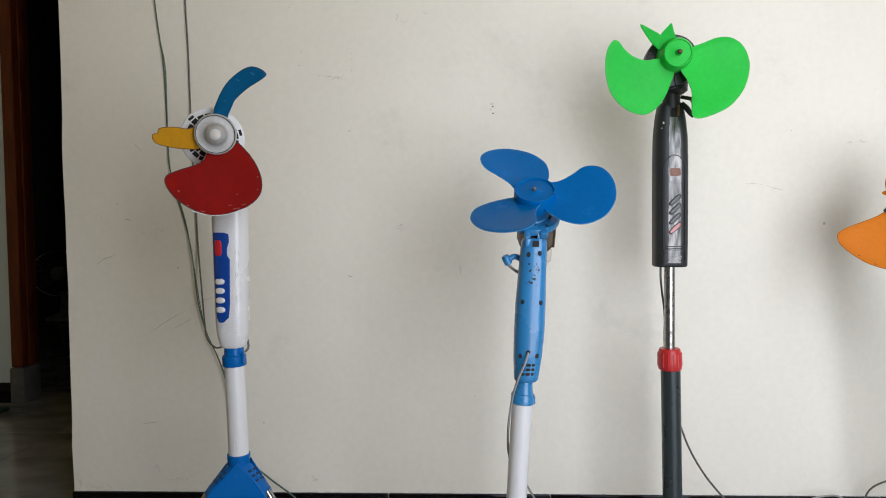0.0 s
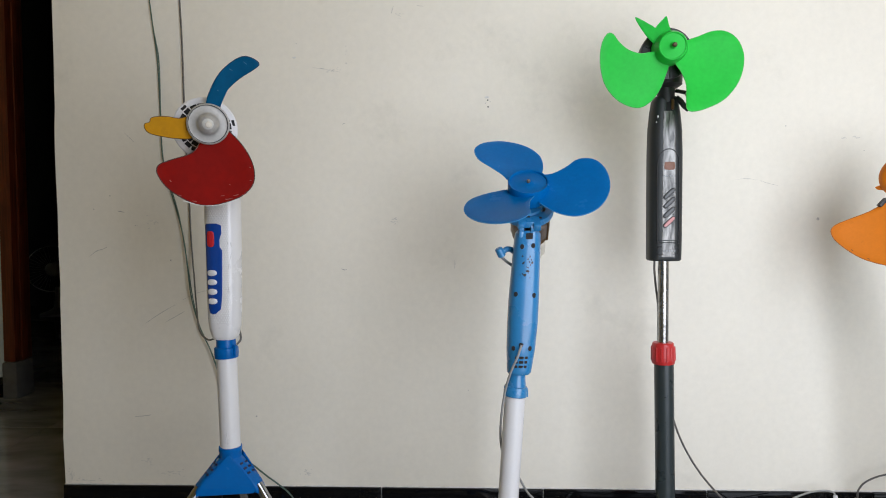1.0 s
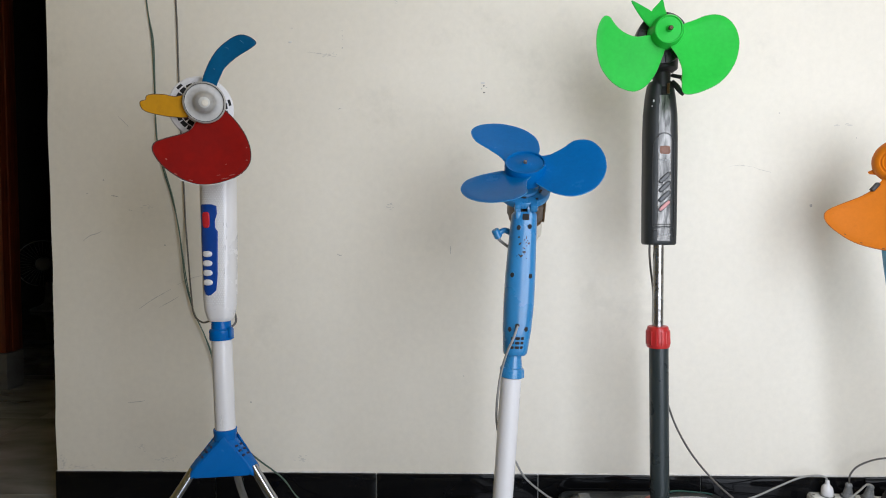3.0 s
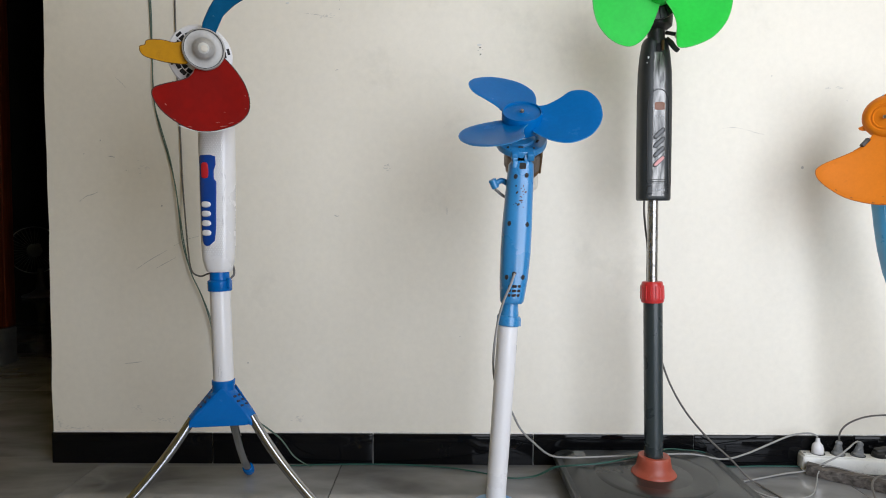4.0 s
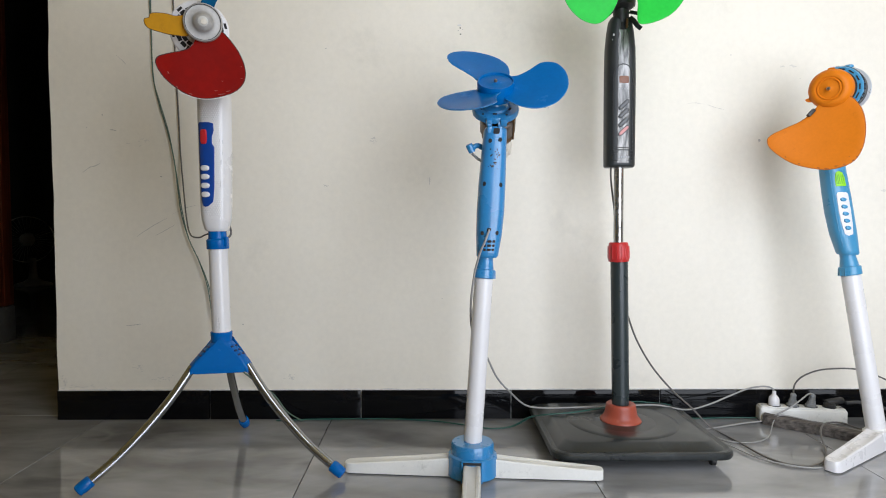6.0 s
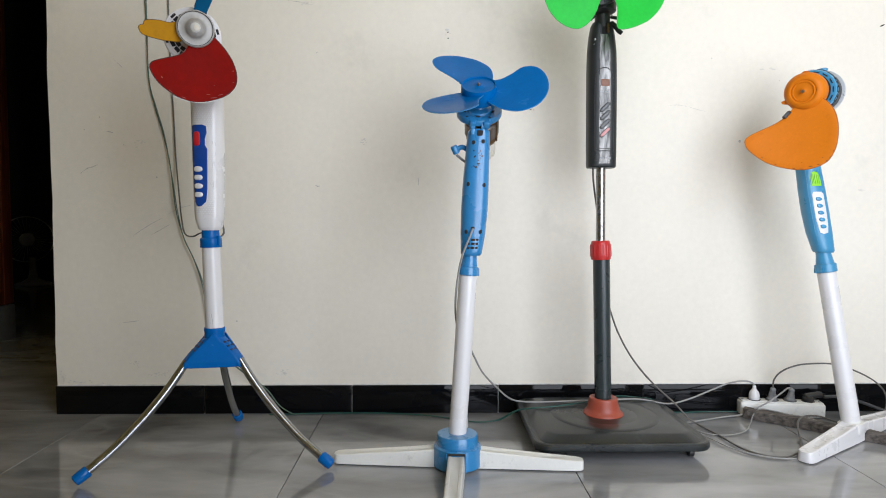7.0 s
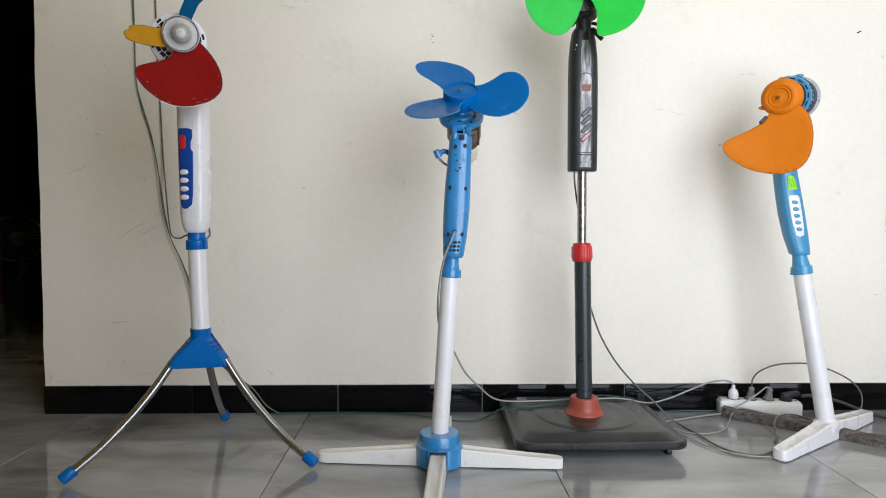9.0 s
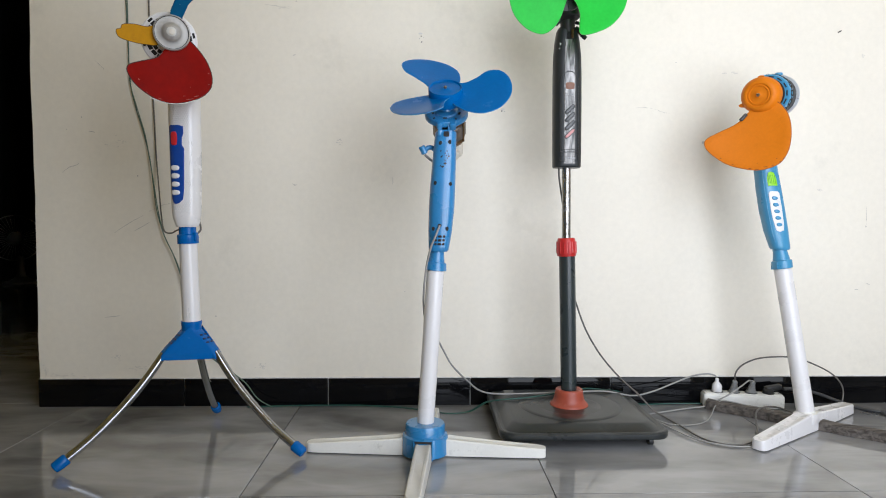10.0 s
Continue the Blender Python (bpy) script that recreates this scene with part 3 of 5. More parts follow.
bm.faces.new(rings[0])
bm.faces.new(rings[-1])
part("plaster_bead", bm, CHIP, wall_main, "rough grimy plaster edge above the skirting")

# ---- black skirting tiles, 40 cm long, pale joints between ----
skirting = structure(part("skirting", box((-0.7985, Y1 - 0.004, 0.0), (X1, Y1 - 0.0005, 0.0765)), GROUT), "glossy black skirting tiles with thin pale joints", "skirting")
tile_me = None
for k in range(10):
    xa = -0.8 + 0.4 * k
    if xa > X1 - 0.4:
        break
    o = part("tile", box((0.0012, -0.010, 0.001), (0.3988, -0.0012, 0.0775), 0.0012), SKIRT, skirting) if tile_me is None else new("tile", tile_me)
    tile_me = o.data
    o.parent = skirting
    o.location = (xa, Y1, 0)
structure(part("baseboard", box((X0, BACK - 0.01, 0.0), (-1.70, BACK - 0.0005, 0.085), 0.001), SKIRT), "glossy black skirting beside the door frame", "skirting")


# ---- standing fan with three colours of blade on a chromed tripod ----
def head_pose(at, yaw, pitch, roll=0):
    """The fan blows along local -y; yaw turns it to the right, pitch tilts it up."""
    return pose(*at, -pitch, 0, yaw) @ pose(0, 0, 0, 0, roll, 0)


def tripod_fan():
    hub = Vector((-0.267, 1.605, 0))
    fan = thing("standing_fan", hub, "white fan with red, ochre and blue blades on chromed tripod", "fan")
    feet = [Vector((-0.489, 1.436, 0.0)), Vector((0.009, 1.512, 0.0)), Vector((-0.285, 1.822, 0.0))]
    centre = hub + Vector((0.001, 0, 0))
    # spreader: a collar with three hollow wings
    spreader = part("spreader", lathe([(0.019, 0.213), (0.0225, 0.216), (0.023, 0.258), (0.0215, 0.279), (0.0225, 0.281), (0.0225, 0.289), (0.0195, 0.290)],
                                      Matrix.Translation(hub)), BASEBLUE, fan, "bright blue plastic spreader")
    for f in feet:
        d = (f - centre)
        d.z = 0
        d.normalize()
        s = Vector((-d.y, d.x, 0))
        bm = bmesh.new()
        rings = []
        for r, zt, zb, w in ((0.010, 0.280, 0.214, 0.017), (0.022, 0.269, 0.213, 0.0165), (0.040, 0.251, 0.211, 0.0155), (0.056, 0.237, 0.209, 0.0145), (0.068, 0.2225, 0.2065, 0.0135), (0.071, 0.217, 0.206, 0.012)):
            c = centre + d * r
            h = zt - zb
            ring = []
            for k in range(16):
                a = 2 * math.pi * k / 16
                ca, sa = math.cos(a), math.sin(a)
                ring.append(bm.verts.new(c + s * w * math.copysign(abs(ca) ** 0.55, ca) + Vector((0, 0, zb + h / 2 + h / 2 * math.copysign(abs(sa) ** 0.55, sa)))))
            rings.append(ring)
        bridge(bm, rings)
        bm.faces.new(rings[0])
        bm.faces.new(rings[-1])
        wing = part("wing", bm, BASEBLUE, spreader)
        # two rows of blocks on the wing's sloping back, coloured as shade in cooling slots
        fall = (d - Vector((0, 0, 0.94))).normalized()
        out = s.cross(fall) if s.cross(fall).z > 0 else fall.cross(s)
        slope = Matrix((fall, s, out)).transposed().to_4x4()
        for k in range(3):
            for side in (-0.0065, 0.0065):
                c = centre + d * (0.031 + 0.0085 * k) + s * side + Vector((0, 0, 0.2602 - 0.0080 * k))
                part("slot", box((-0.0022, -0.0040, -0.003), (0.0022, 0.0040, 0.0004), 0.0008, Matrix.Translation(c) @ slope, 1), SLOTBLUE, wing, "cooling slot, its shade put in as dark blue")
        e = f - centre
        e.z = 0
        path = [centre + e * 0.22 + Vector((0, 0, 0.221)), centre + e * 0.36 + Vector((0, 0, 0.168)), centre + e * 0.52 + Vector((0, 0, 0.118)),
                centre + e * 0.72 + Vector((0, 0, 0.066)), centre + e * 0.89 + Vector((0, 0, 0.031)), centre + e * 0.985 + Vector((0, 0, 0.0135))]
        leg = part("leg", tube(path, 0.0088, 6, 16), CHROME, fan, "bent chromed steel leg")
        part("foot_cap", lathe([(0.0085, 0), (0.0112, 0.002), (0.0122, 0.012), (0.0122, 0.027), (0.0105, 0.0295)],
                               along(f + Vector((0, 0, 0.0125)) - e.normalized() * 0.002, path[4])[0], 20), BASEBLUE, leg, "blue plastic foot cap")
    dirs = []
    for f in feet:
        d = f - centre
        d.z = 0
        dirs.append(d.normalized())
    for a, b_ in ((0, 1), (1, 2), (2, 0)):
        mid = (dirs[a] + dirs[b_]).normalized()
        bm = bmesh.new()
        for d in (dirs[a], dirs[b_]):
            side = Vector((-d.y, d.x, 0))
            side = side if side.dot(mid) > 0 else -side
            for r, w, z in ((0.067, 0.0136, 0.2075), (0.066, 0.0136, 0.2215), (0.045, 0.0152, 0.2440), (0.026, 0.0168, 0.2620), (0.018, 0.016, 0.270)):
                bm.verts.new(centre + d * r + side * w + Vector((0, 0, z)))
        for z in (0.2135, 0.278):
            bm.verts.new(centre + mid * 0.0225 + Vector((0, 0, z)))
        bmesh.ops.convex_hull(bm, input=list(bm.verts))
        bmesh.ops.bevel(bm, geom=list(bm.edges), offset=0.0015, segments=1, affect='EDGES')
        part("web", bm, BASEBLUE, spreader)
    part("pole", rod((-0.2665, 1.605, 0.284), (-0.2725, 1.607, 0.47), 0.0198, seg=32), WHITEPL, fan)
    ax, _ = along((-0.2725, 1.607, 0.468), (-0.2735, 1.607, 0.512))
    collar = part("collar", lathe([(0.0225, 0), (0.0232, 0.001), (0.0232, 0.019), (0.0215, 0.021), (0.0190, 0.022), (0.0182, 0.044)], ax), BASEBLUE, fan, "blue plastic collar")
    part("clamp", box((-0.2545, 1.592, 0.474), (-0.2485, 1.604, 0.494), 0.0015), BASEBLUE, collar)
    b = Body([(0.506, -0.2735, 1.607, 0.0215, 0.0215), (0.511, -0.2735, 1.607, 0.0245, 0.024), (0.530, -0.2738, 1.607, 0.0295, 0.027), (0.56, -0.274, 1.607, 0.0310, 0.0285),
              (0.66, -0.2745, 1.608, 0.0325, 0.0295), (0.77, -0.2762, 1.610, 0.0335, 0.030), (0.84, -0.2775, 1.612, 0.0330, 0.030), (0.868, -0.278, 1.614, 0.0300, 0.028), (0.882, -0.2785, 1.615, 0.022, 0.022)], 2.6)
    body = part("body", b.shell(48, 6), WHITEPL, fan, "glossy white plastic control column")
    face = DOWN - radians(19)
    # dimpled grip panels beside the control plate
    bm = bmesh.new()
    for j in range(66):
        z = 0.542 + 0.0044 * j
        for k in range(13):
            th = face + (-0.024 + 0.004 * k + (0.002 if j % 2 else 0)) / 0.031
            p = b.at(z, th, 0.0001)
            nrm = (b.at(z, th, 0.01) - p).normalized()
            q = nrm.to_track_quat('Z', 'Y').to_matrix()
            ring = [bm.verts.new(p + q @ Vector((0.0014 * math.cos(a), 0.0014 * math.sin(a), 0))) for a in [math.pi / 3 * i for i in range(6)]]
            tip = bm.verts.new(p + nrm * 0.0006)
            for i in range(6):
                bm.faces.new((ring[i], ring[(i + 1) % 6], tip))
    tagged(part("dimple_texture", bm, KNURL, body, "fine dimpled grip texture", 80), kind="stuff")
    out = [(-0.0135, 0.731), (-0.009, 0.734), (0.008, 0.734), (0.0125, 0.731), (0.013, 0.716), (0.0105, 0.708), (0.0105, 0.690), (0.0135, 0.683), (0.0125, 0.600),
           (0.0105, 0.572), (0.005, 0.563), (0.0, 0.562), (-0.005, 0.564), (-0.0095, 0.573), (-0.0115, 0.61), (-0.0135, 0.683), (-0.0125, 0.700)]
    out = [(s * 1.22, z - 0.004 * (0.735 - z) / 0.17) for s, z in out]
    plate = part("control_plate", b.patch(out, face, 0.0016), NAVY, body, "royal blue control plate")
    part("switch", b.patch(oval(-0.0005, 0.704, 0.0076, 0.0155, 16, 0, 4), face, 0.003, 0.0006), REDBTN, plate, "red power switch")
    for z in (0.6385, 0.6205, 0.6020, 0.5835):
        part("button", b.patch(oval(0.0005, z, 0.0092, 0.0060, 16, 0, 2.6), face, 0.004, 0.002), WHITEPL, plate, "white push button")
    for k in range(6):
        part("scratch", b.patch(oval(random.uniform(0.027, 0.038), random.uniform(0.60, 0.70), random.uniform(0.0005, 0.0013), random.uniform(0.003, 0.009), 8, random.uniform(-0.3, 0.3)), face, 0.0009, 0, 0.0005, 2), GREYSCRATCH, body, "grey rubbed scratch")
    for x, z, h in ((-0.2690, 0.310, 0.010), (-0.2640, 0.305, 0.006), (-0.2660, 0.318, 0.004)):
        part("scratch", box((x - 0.0007, 1.5850, z - h), (x + 0.0007, 1.5868, z + h), 0.0003, None, 1), GREYSCRATCH, fan, "dark rubbed scratch on the pole")
    # motor shell, blade hub and blades
    m = head_pose((-0.2527, 1.487, 0.9095), 21, -8)
    part("neck", tube([(-0.276, 1.615, 0.868), (-0.277, 1.612, 0.892), (-0.278, 1.606, 0.908)], 0.024, 4, 20, 0.026), WHITEPL, fan)
    mm = m @ Matrix.Translation((-0.006, 0, -0.0085))
    motor = part("motor_housing", lathe([(0.032, -0.135), (0.046, -0.125), (0.0545, -0.105), (0.0560, -0.075), (0.0567, -0.062), (0.0567, -0.052), (0.0545, -0.050)], mm @ TURN_Y, 48), WHITEPL, fan, "white vented motor housing")
    for rr, cnt, wd, hh, skip in ((0.0505, 12, 0.0055, 0.0048, 2), (0.0418, 20, 0.0055, 0.0078, 1), (0.0325, 16, 0.0053, 0.0078, 1)):
        for k in range(0, cnt, skip):
            a = 2 * math.pi * (k + 0.5) / cnt
            part("vent_slot", box((-wd, -0.0006, -hh / 2), (wd, 0.0008, hh / 2), 0.0003, mm @ Matrix.Translation((rr * math.cos(a), 0.0502, rr * math.sin(a))) @ pose(0, 0, 0, 0, 90 - math.degrees(a), 0), 1), HOLE, motor)
    part("axle", rod(m @ Vector((0, 0.05, 0)), m @ Vector((0, 0.0, 0)), 0.004, seg=12), CHROME, fan)
    hubp = part("blade_hub", lathe([(0.030, -0.030), (0.0355, -0.026), (0.0362, -0.004), (0.0352, 0.000), (0.0335, 0.0012), (0.0320, -0.001), (0.0300, -0.0012), (0.0215, 0.0000),
                                    (0.0185, 0.0022), (0.0172, 0.006), (0.0155, 0.0092), (0.0120, 0.0112), (0.0098, 0.0135), (0.004, 0.0142)], m @ TURN_Y, 48), SILVER, fan, "silver painted blade hub with a nut")
    part("hub_nut", lathe([(0.0095, 0.0130), (0.0096, 0.0148), (0.0070, 0.0165), (0.002, 0.017)], m @ TURN_Y, 14), GREYARM, hubp)
    part("paint_flake", lathe([(0.0062, 0.0166), (0.0052, 0.0178), (0.002, 0.0182)], m @ Matrix.Translation((0.001, 0, -0.001)) @ TURN_Y, 7), GEARBOX, hubp, "pale bare patch on the nut")
    part("hub_groove", tube([m @ Vector((0.0328 * math.cos(2 * math.pi * k / 24), -0.0004, 0.0328 * math.sin(2 * math.pi * k / 24))) for k in range(25)], 0.0007, 2, 6), DARK, hubp)
    red = [(28, -106), (58, -118), (90, -134), (110, -137.5), (122, -132), (132, -119), (141, -102), (143, -88), (139, -70), (131, -56), (112, -46), (82, -36), (48, -24), (30, -22)]
    part("blade", blade(red, -82, 0.16, 0.03, m, base=0.012), PAINTRED, fan, "dark red painted fan blade with a worn rim")
    part("blade_edge", rim(red, -82, 0.16, 0.03, m, base=0.012), EDGERED, fan, "dark worn paint edge")
    part("rim_wear", tube([m @ Vector((r / 1000 * math.cos(radians(a)), 0.012 + 0.16 * r / 1000 * math.sin(radians(a + 82)) - 0.03 * (r / 1000 * math.sin(radians(a + 82))) ** 2 / 0.05 - 0.1 * (r / 1000) ** 2 / 0.15, r / 1000 * math.sin(radians(a))))
                           for r, a in ((141.5, -108), (143.5, -95), (143, -83), (140, -70))], 0.0009, 6, 6), CHIP, fan, "bare pale plastic along the blade rim")
    for r, a, lr, la in ((136, -76, 0.8, 3.0), (133, -70, 0.7, 2.2), (128, -80, 0.6, 1.6), (138, -100, 0.8, 1.6), (118, -122, 1.3, 1.0), (137, -64, 0.7, 1.8), (121, -54, 1.2, 0.6), (103, -46.5, 1.4, 0.6), (112, -72, 0.6, 0.8), (134, -111, 0.8, 1.2)):
        flake = [(r - lr, a - la), (r + 0.3 * lr, a - 0.7 * la), (r + lr, a + 0.2 * la), (r + 0.5 * lr, a + la), (r - 0.7 * lr, a + 0.5 * la)]
        part("paint_chip", blade(flake, -82, 0.16, 0.03, m, thick=0.0006, steps=2, base=0.0106), CHIPRED, fan, "pale chipped paint fleck")
    yel = [(28, 160), (48, 171.5), (66, 172), (84, 174.5), (92, 177), (94, 181), (102, 183), (102, 188), (96, 192.5), (80, 198), (60, 207), (34, 224)]
    part("blade", blade(yel, 190, 0.10, 0.02, m, base=0.014, steps=4), PAINTYEL, fan, "broken ochre painted blade with a ragged tip")
    part("blade_edge", rim(yel, 190, 0.10, 0.02, m, 0.0009, base=0.014), EDGEYEL, fan, "dark worn paint edge")
    blu = [(30, 97), (62, 85), (92, 77), (117, 69.5), (134, 63.5), (140, 57), (139, 51.5), (126, 52), (98, 57), (72, 61.5), (52, 63), (32, 57)]
    part("blade", blade(blu, 66, 0.20, 0.02, m, base=0.014), PAINTBLU, fan, "narrow dark blue painted blade with a curled tip")
    for r, a, lr, la in ((104, 68, 0.6, 2.0), (126, 60, 0.6, 1.8), (62, 74, 0.8, 1.2)):
        flake = [(r - lr, a - la), (r + 0.3 * lr, a - 0.7 * la), (r + lr, a + 0.2 * la), (r + 0.5 * lr, a + la), (r - 0.7 * lr, a + 0.5 * la)]
        part("paint_chip", blade(flake, 66, 0.20, 0.02, m, thick=0.0006, steps=2, base=0.0126), CHIPBLUE, fan, "pale scratched paint fleck")
    part("blade_edge", rim(blu, 66, 0.20, 0.02, m, 0.0009, base=0.014), EDGEBLUE, fan, "dark worn paint edge")
    return fan


# ---- sky blue fan that stands on a white cross foot, its head tipped back ----
def cross_arm(centre, direction, length, h0, h1, w0, w1, mat, parent, sink=0.0):
    """A tapered plastic foot arm with a rounded end and a recessed panel along its top."""
    d = Vector((*direction, 0)).normalized()
    s = Vector((-d.y, d.x, 0))
    c = Vector(centre)
    bm = bmesh.new()
    rings = []
    stations = [(0.0, 1.0), (0.25, 1.0), (0.5, 1.0), (0.75, 1.0), (0.925, 1.0), (0.950, 0.965), (0.970, 0.89), (0.985, 0.77), (0.995, 0.60), (1.0, 0.40)]
    for f, k in stations:
        p = c + d * (0.02 + (length - 0.02) * f)
        h = h0 + (h1 - h0) * f ** 0.85
        w = (w0 + (w1 - w0) * f) * k
        hh = h * (0.88 + 0.12 * math.sqrt(k))
        prof = [(-1.0, 0.0), (-0.97, 0.5), (-0.92, 0.93), (-0.80, 1.0), (-0.52, 1.0), (-0.46, 0.96), (0.46, 0.96), (0.52, 1.0), (0.80, 1.0), (0.92, 0.93), (0.97, 0.5), (1.0, 0.0)]
        if f > 0.9 or f < 0.2:
            prof = [(a, min(b, 1.0) if abs(a) > 0.6 else 1.0) for a, b in prof]
        rings.append([bm.verts.new(p + s * w * a + Vector((0, 0, sink + hh * b))) for a, b in prof])
    bridge(bm, rings)
    bm.faces.new(rings[0])
    bm.faces.new(rings[-1])
    arm = part("arm", bm, mat, parent, sharp=32)
    e = c + d * (length - 0.014)
    part("rubber_foot", lathe([(0.007, 0.0), (0.008, 0.002), (0.007, 0.006)], Matrix.Translation((e.x, e.y, 0)), 12), GREYARM, arm)
    return arm


BLUE_FAN_STEP = Vector((0.055, -0.032, 0))  # the foot has crept to this side


def cross_foot_fan():
    base = Vector((0.218, 1.567, 0))
    fan = thing("standing_fan", base, "sky blue fan with blue blades and bare motor on white foot", "fan")
    yaw = radians(-5)
    for k, mat in ((0, DIRTYWHITE), (1, DIRTYWHITE), (2, DIRTYWHITE), (3, GREYARM)):
        a = yaw + k * math.pi / 2
        cross_arm(base, (math.cos(a), math.sin(a)), 0.268, 0.040, 0.019, 0.019, 0.0165, mat, fan, 0.003)
    hub = part("foot_hub", lathe([(0.047, 0.004), (0.0525, 0.006), (0.0515, 0.040), (0.0500, 0.0465), (0.0465, 0.048), (0.0445, 0.049), (0.0440, 0.068), (0.0420, 0.0715), (0.024, 0.0725), (0.020, 0.072)],
                                 Matrix.Translation(base), 56), SKY, fan, "stepped sky blue foot hub")
    m = Matrix.Translation(base) @ pose(0, 0, 0, 0, 0, -5)
    part("slot", join(box((-0.0215, -0.0535, 0.004), (-0.0185, -0.048, 0.0465), 0.001, m, 1), box((0.0185, -0.0535, 0.004), (0.0215, -0.048, 0.0465), 0.001, m, 1),
                      box((-0.0215, -0.0535, 0.0465), (0.0215, -0.046, 0.0495), 0.001, m, 1)), SKY, hub)
    part("slot_shadow_gap", box((-0.0185, -0.0528, 0.041), (0.0185, -0.046, 0.0464), 0.0005, m, 1), DARK, hub)
    lo, hi = (0.2190, 1.570, 0.070), (0.2405, 1.578, 0.412)
    part("pole", rod(lo, hi, 0.0188, 0.0195, 32), WHITEPL, fan)
    ax, h = along(hi, (0.2450, 1.579, 0.462))
    collar = part("collar", lathe([(0.0212, 0), (0.0222, 0.001), (0.0222, 0.016), (0.0212, 0.018), (0.0185, 0.019), (0.0150, 0.043), (0.0150, 0.052)], ax), SKY, fan)
    for k in range(3):
        a = -1.9 + 0.9 * k
        p = ax @ Vector((0.0222 * math.cos(a), 0.0222 * math.sin(a), 0.008))
        part("rib", box((-0.0012, -0.0012, -0.008), (0.0012, 0.0012, 0.008), 0.0005, Matrix.Translation(p), 1), SKY, collar)
    b = Body([(0.454, 0.2470, 1.579, 0.0195, 0.0185), (0.458, 0.2473, 1.579, 0.0225, 0.021), (0.50, 0.2505, 1.580, 0.0265, 0.024), (0.55, 0.2535, 1.581, 0.0285, 0.0255), (0.60, 0.2560, 1.582, 0.0280, 0.025),
              (0.65, 0.2587, 1.582, 0.0262, 0.0235), (0.70, 0.2615, 1.582, 0.0245, 0.022), (0.716, 0.2625, 1.582, 0.0235, 0.021), (0.721, 0.2628, 1.582, 0.020, 0.018)], 2.5)
    body = part("body", b.shell(48, 6), SKY, fan, "sky blue control column seen from its screwed back, with ink-dark scratches")
    for s, z in ((-0.0105, 0.692), (0.0085, 0.694), (-0.0165, 0.605), (0.0150, 0.603), (-0.0155, 0.505), (0.0135, 0.505)):
        part("screw_hole", b.patch(oval(s, z, 0.0044, 0.0047, 12), DOWN, 0.0009, 0, 0.001), HOLE, body)
        part("screw_rim", b.patch(oval(s, z - 0.0004, 0.0053, 0.0057, 12), DOWN, 0.0003, 0, 0.001), SKY, body)
    for k in range(3):
        for s in (-0.008, 0.0, 0.008):
            part("vent_slot", b.patch(oval(s, 0.471 + 0.0085 * k, 0.0032, 0.0026, 10, 0, 4), DOWN, 0.0005, 0, 0.001), HOLE, body)
    part("notch", b.patch(oval(0.001, 0.7115, 0.0055, 0.0060, 12, 0, 5), DOWN, 0.0006, 0, 0.001), HOLE, body)
    for k in range(16):
        s, z = random.uniform(-0.010, 0.010), random.uniform(0.635, 0.675)
        part("scratch", b.patch(oval(s, z, random.uniform(0.0006, 0.0022), random.uniform(0.0006, 0.0028), 7, random.uniform(0, 3)), DOWN, 0.0004, 0, 0.001, 2), DARK, body)
    part("cord_clip", b.patch(oval(-0.002, 0.512, 0.003, 0.004, 10), DOWN, 0.001, 0, 0.001), HOLE, body)
    # hinge ears on top of the column
    for dx, nm in ((-0.012, "hinge_ear"), (0.009, "hinge_ear")):
        m2 = Matrix.Translation((0.261 + dx, 1.572, 0.727)) @ pose(0, 0, 0, 0, 90, 0)
        part(nm, join(lathe([(0.011, -0.0045), (0.0125, -0.0035), (0.0125, 0.0035), (0.011, 0.0045)], m2, 20), box((0.2565 + dx, 1.562, 0.708), (0.2655 + dx, 1.585, 0.728), 0.001)), SKY, fan)
    # head: tipped so far back that the blades lie on top
    m = head_pose((0.2640, 1.596, 0.763), -4, 50, -3)
    plate = part("motor_plate", lathe([(0.042, -0.012), (0.0480, -0.008), (0.0490, 0.000), (0.0465, 0.004), (0.036, 0.0055), (0.027, 0.0035), (0.0255, 0.0075), (0.014, 0.0105), (0.012, 0.015)], m @ TURN_Y, 48), SKY, fan, "scratched sky blue motor front")
    for k in range(10):
        a = 2 * math.pi * k / 10 + 0.2
        rr = 0.0315 if k % 2 else 0.0405
        q = m @ Matrix.Translation((rr * math.cos(a), -0.0048, rr * math.sin(a))) @ pose(0, 0, 0, 0, 90 - math.degrees(a), 0)
        part("vent_slot", box((-0.0045 if k % 2 else -0.002, -0.0012, -0.0022), (0.0045 if k % 2 else 0.002, 0.0012, 0.0022), 0.0004, q, 1), HOLE, plate)
    part("bracket", join(box((-0.022, -0.004, -0.052), (-0.010, 0.012, -0.028), 0.003, m), box((0.006, -0.004, -0.055), (0.020, 0.012, -0.028), 0.003, m), box((-0.024, 0.000, -0.040), (0.024, 0.014, -0.026), 0.003, m)), SKY, fan)
    motor = part("motor_core", lathe([(0.034, -0.058), (0.0375, -0.055), (0.0375, -0.026), (0.034, -0.022)], m @ Matrix.Translation((0.006, 0, 0)) @ TURN_Y, 12), IRON, fan, "stained steel motor core")
    part("winding", lathe([(0.022, -0.024), (0.033, -0.021), (0.035, -0.014), (0.030, -0.008), (0.020, -0.007)], m @ Matrix.Translation((0.006, 0, 0)) @ TURN_Y, 32), COPPER, motor, "copper winding")
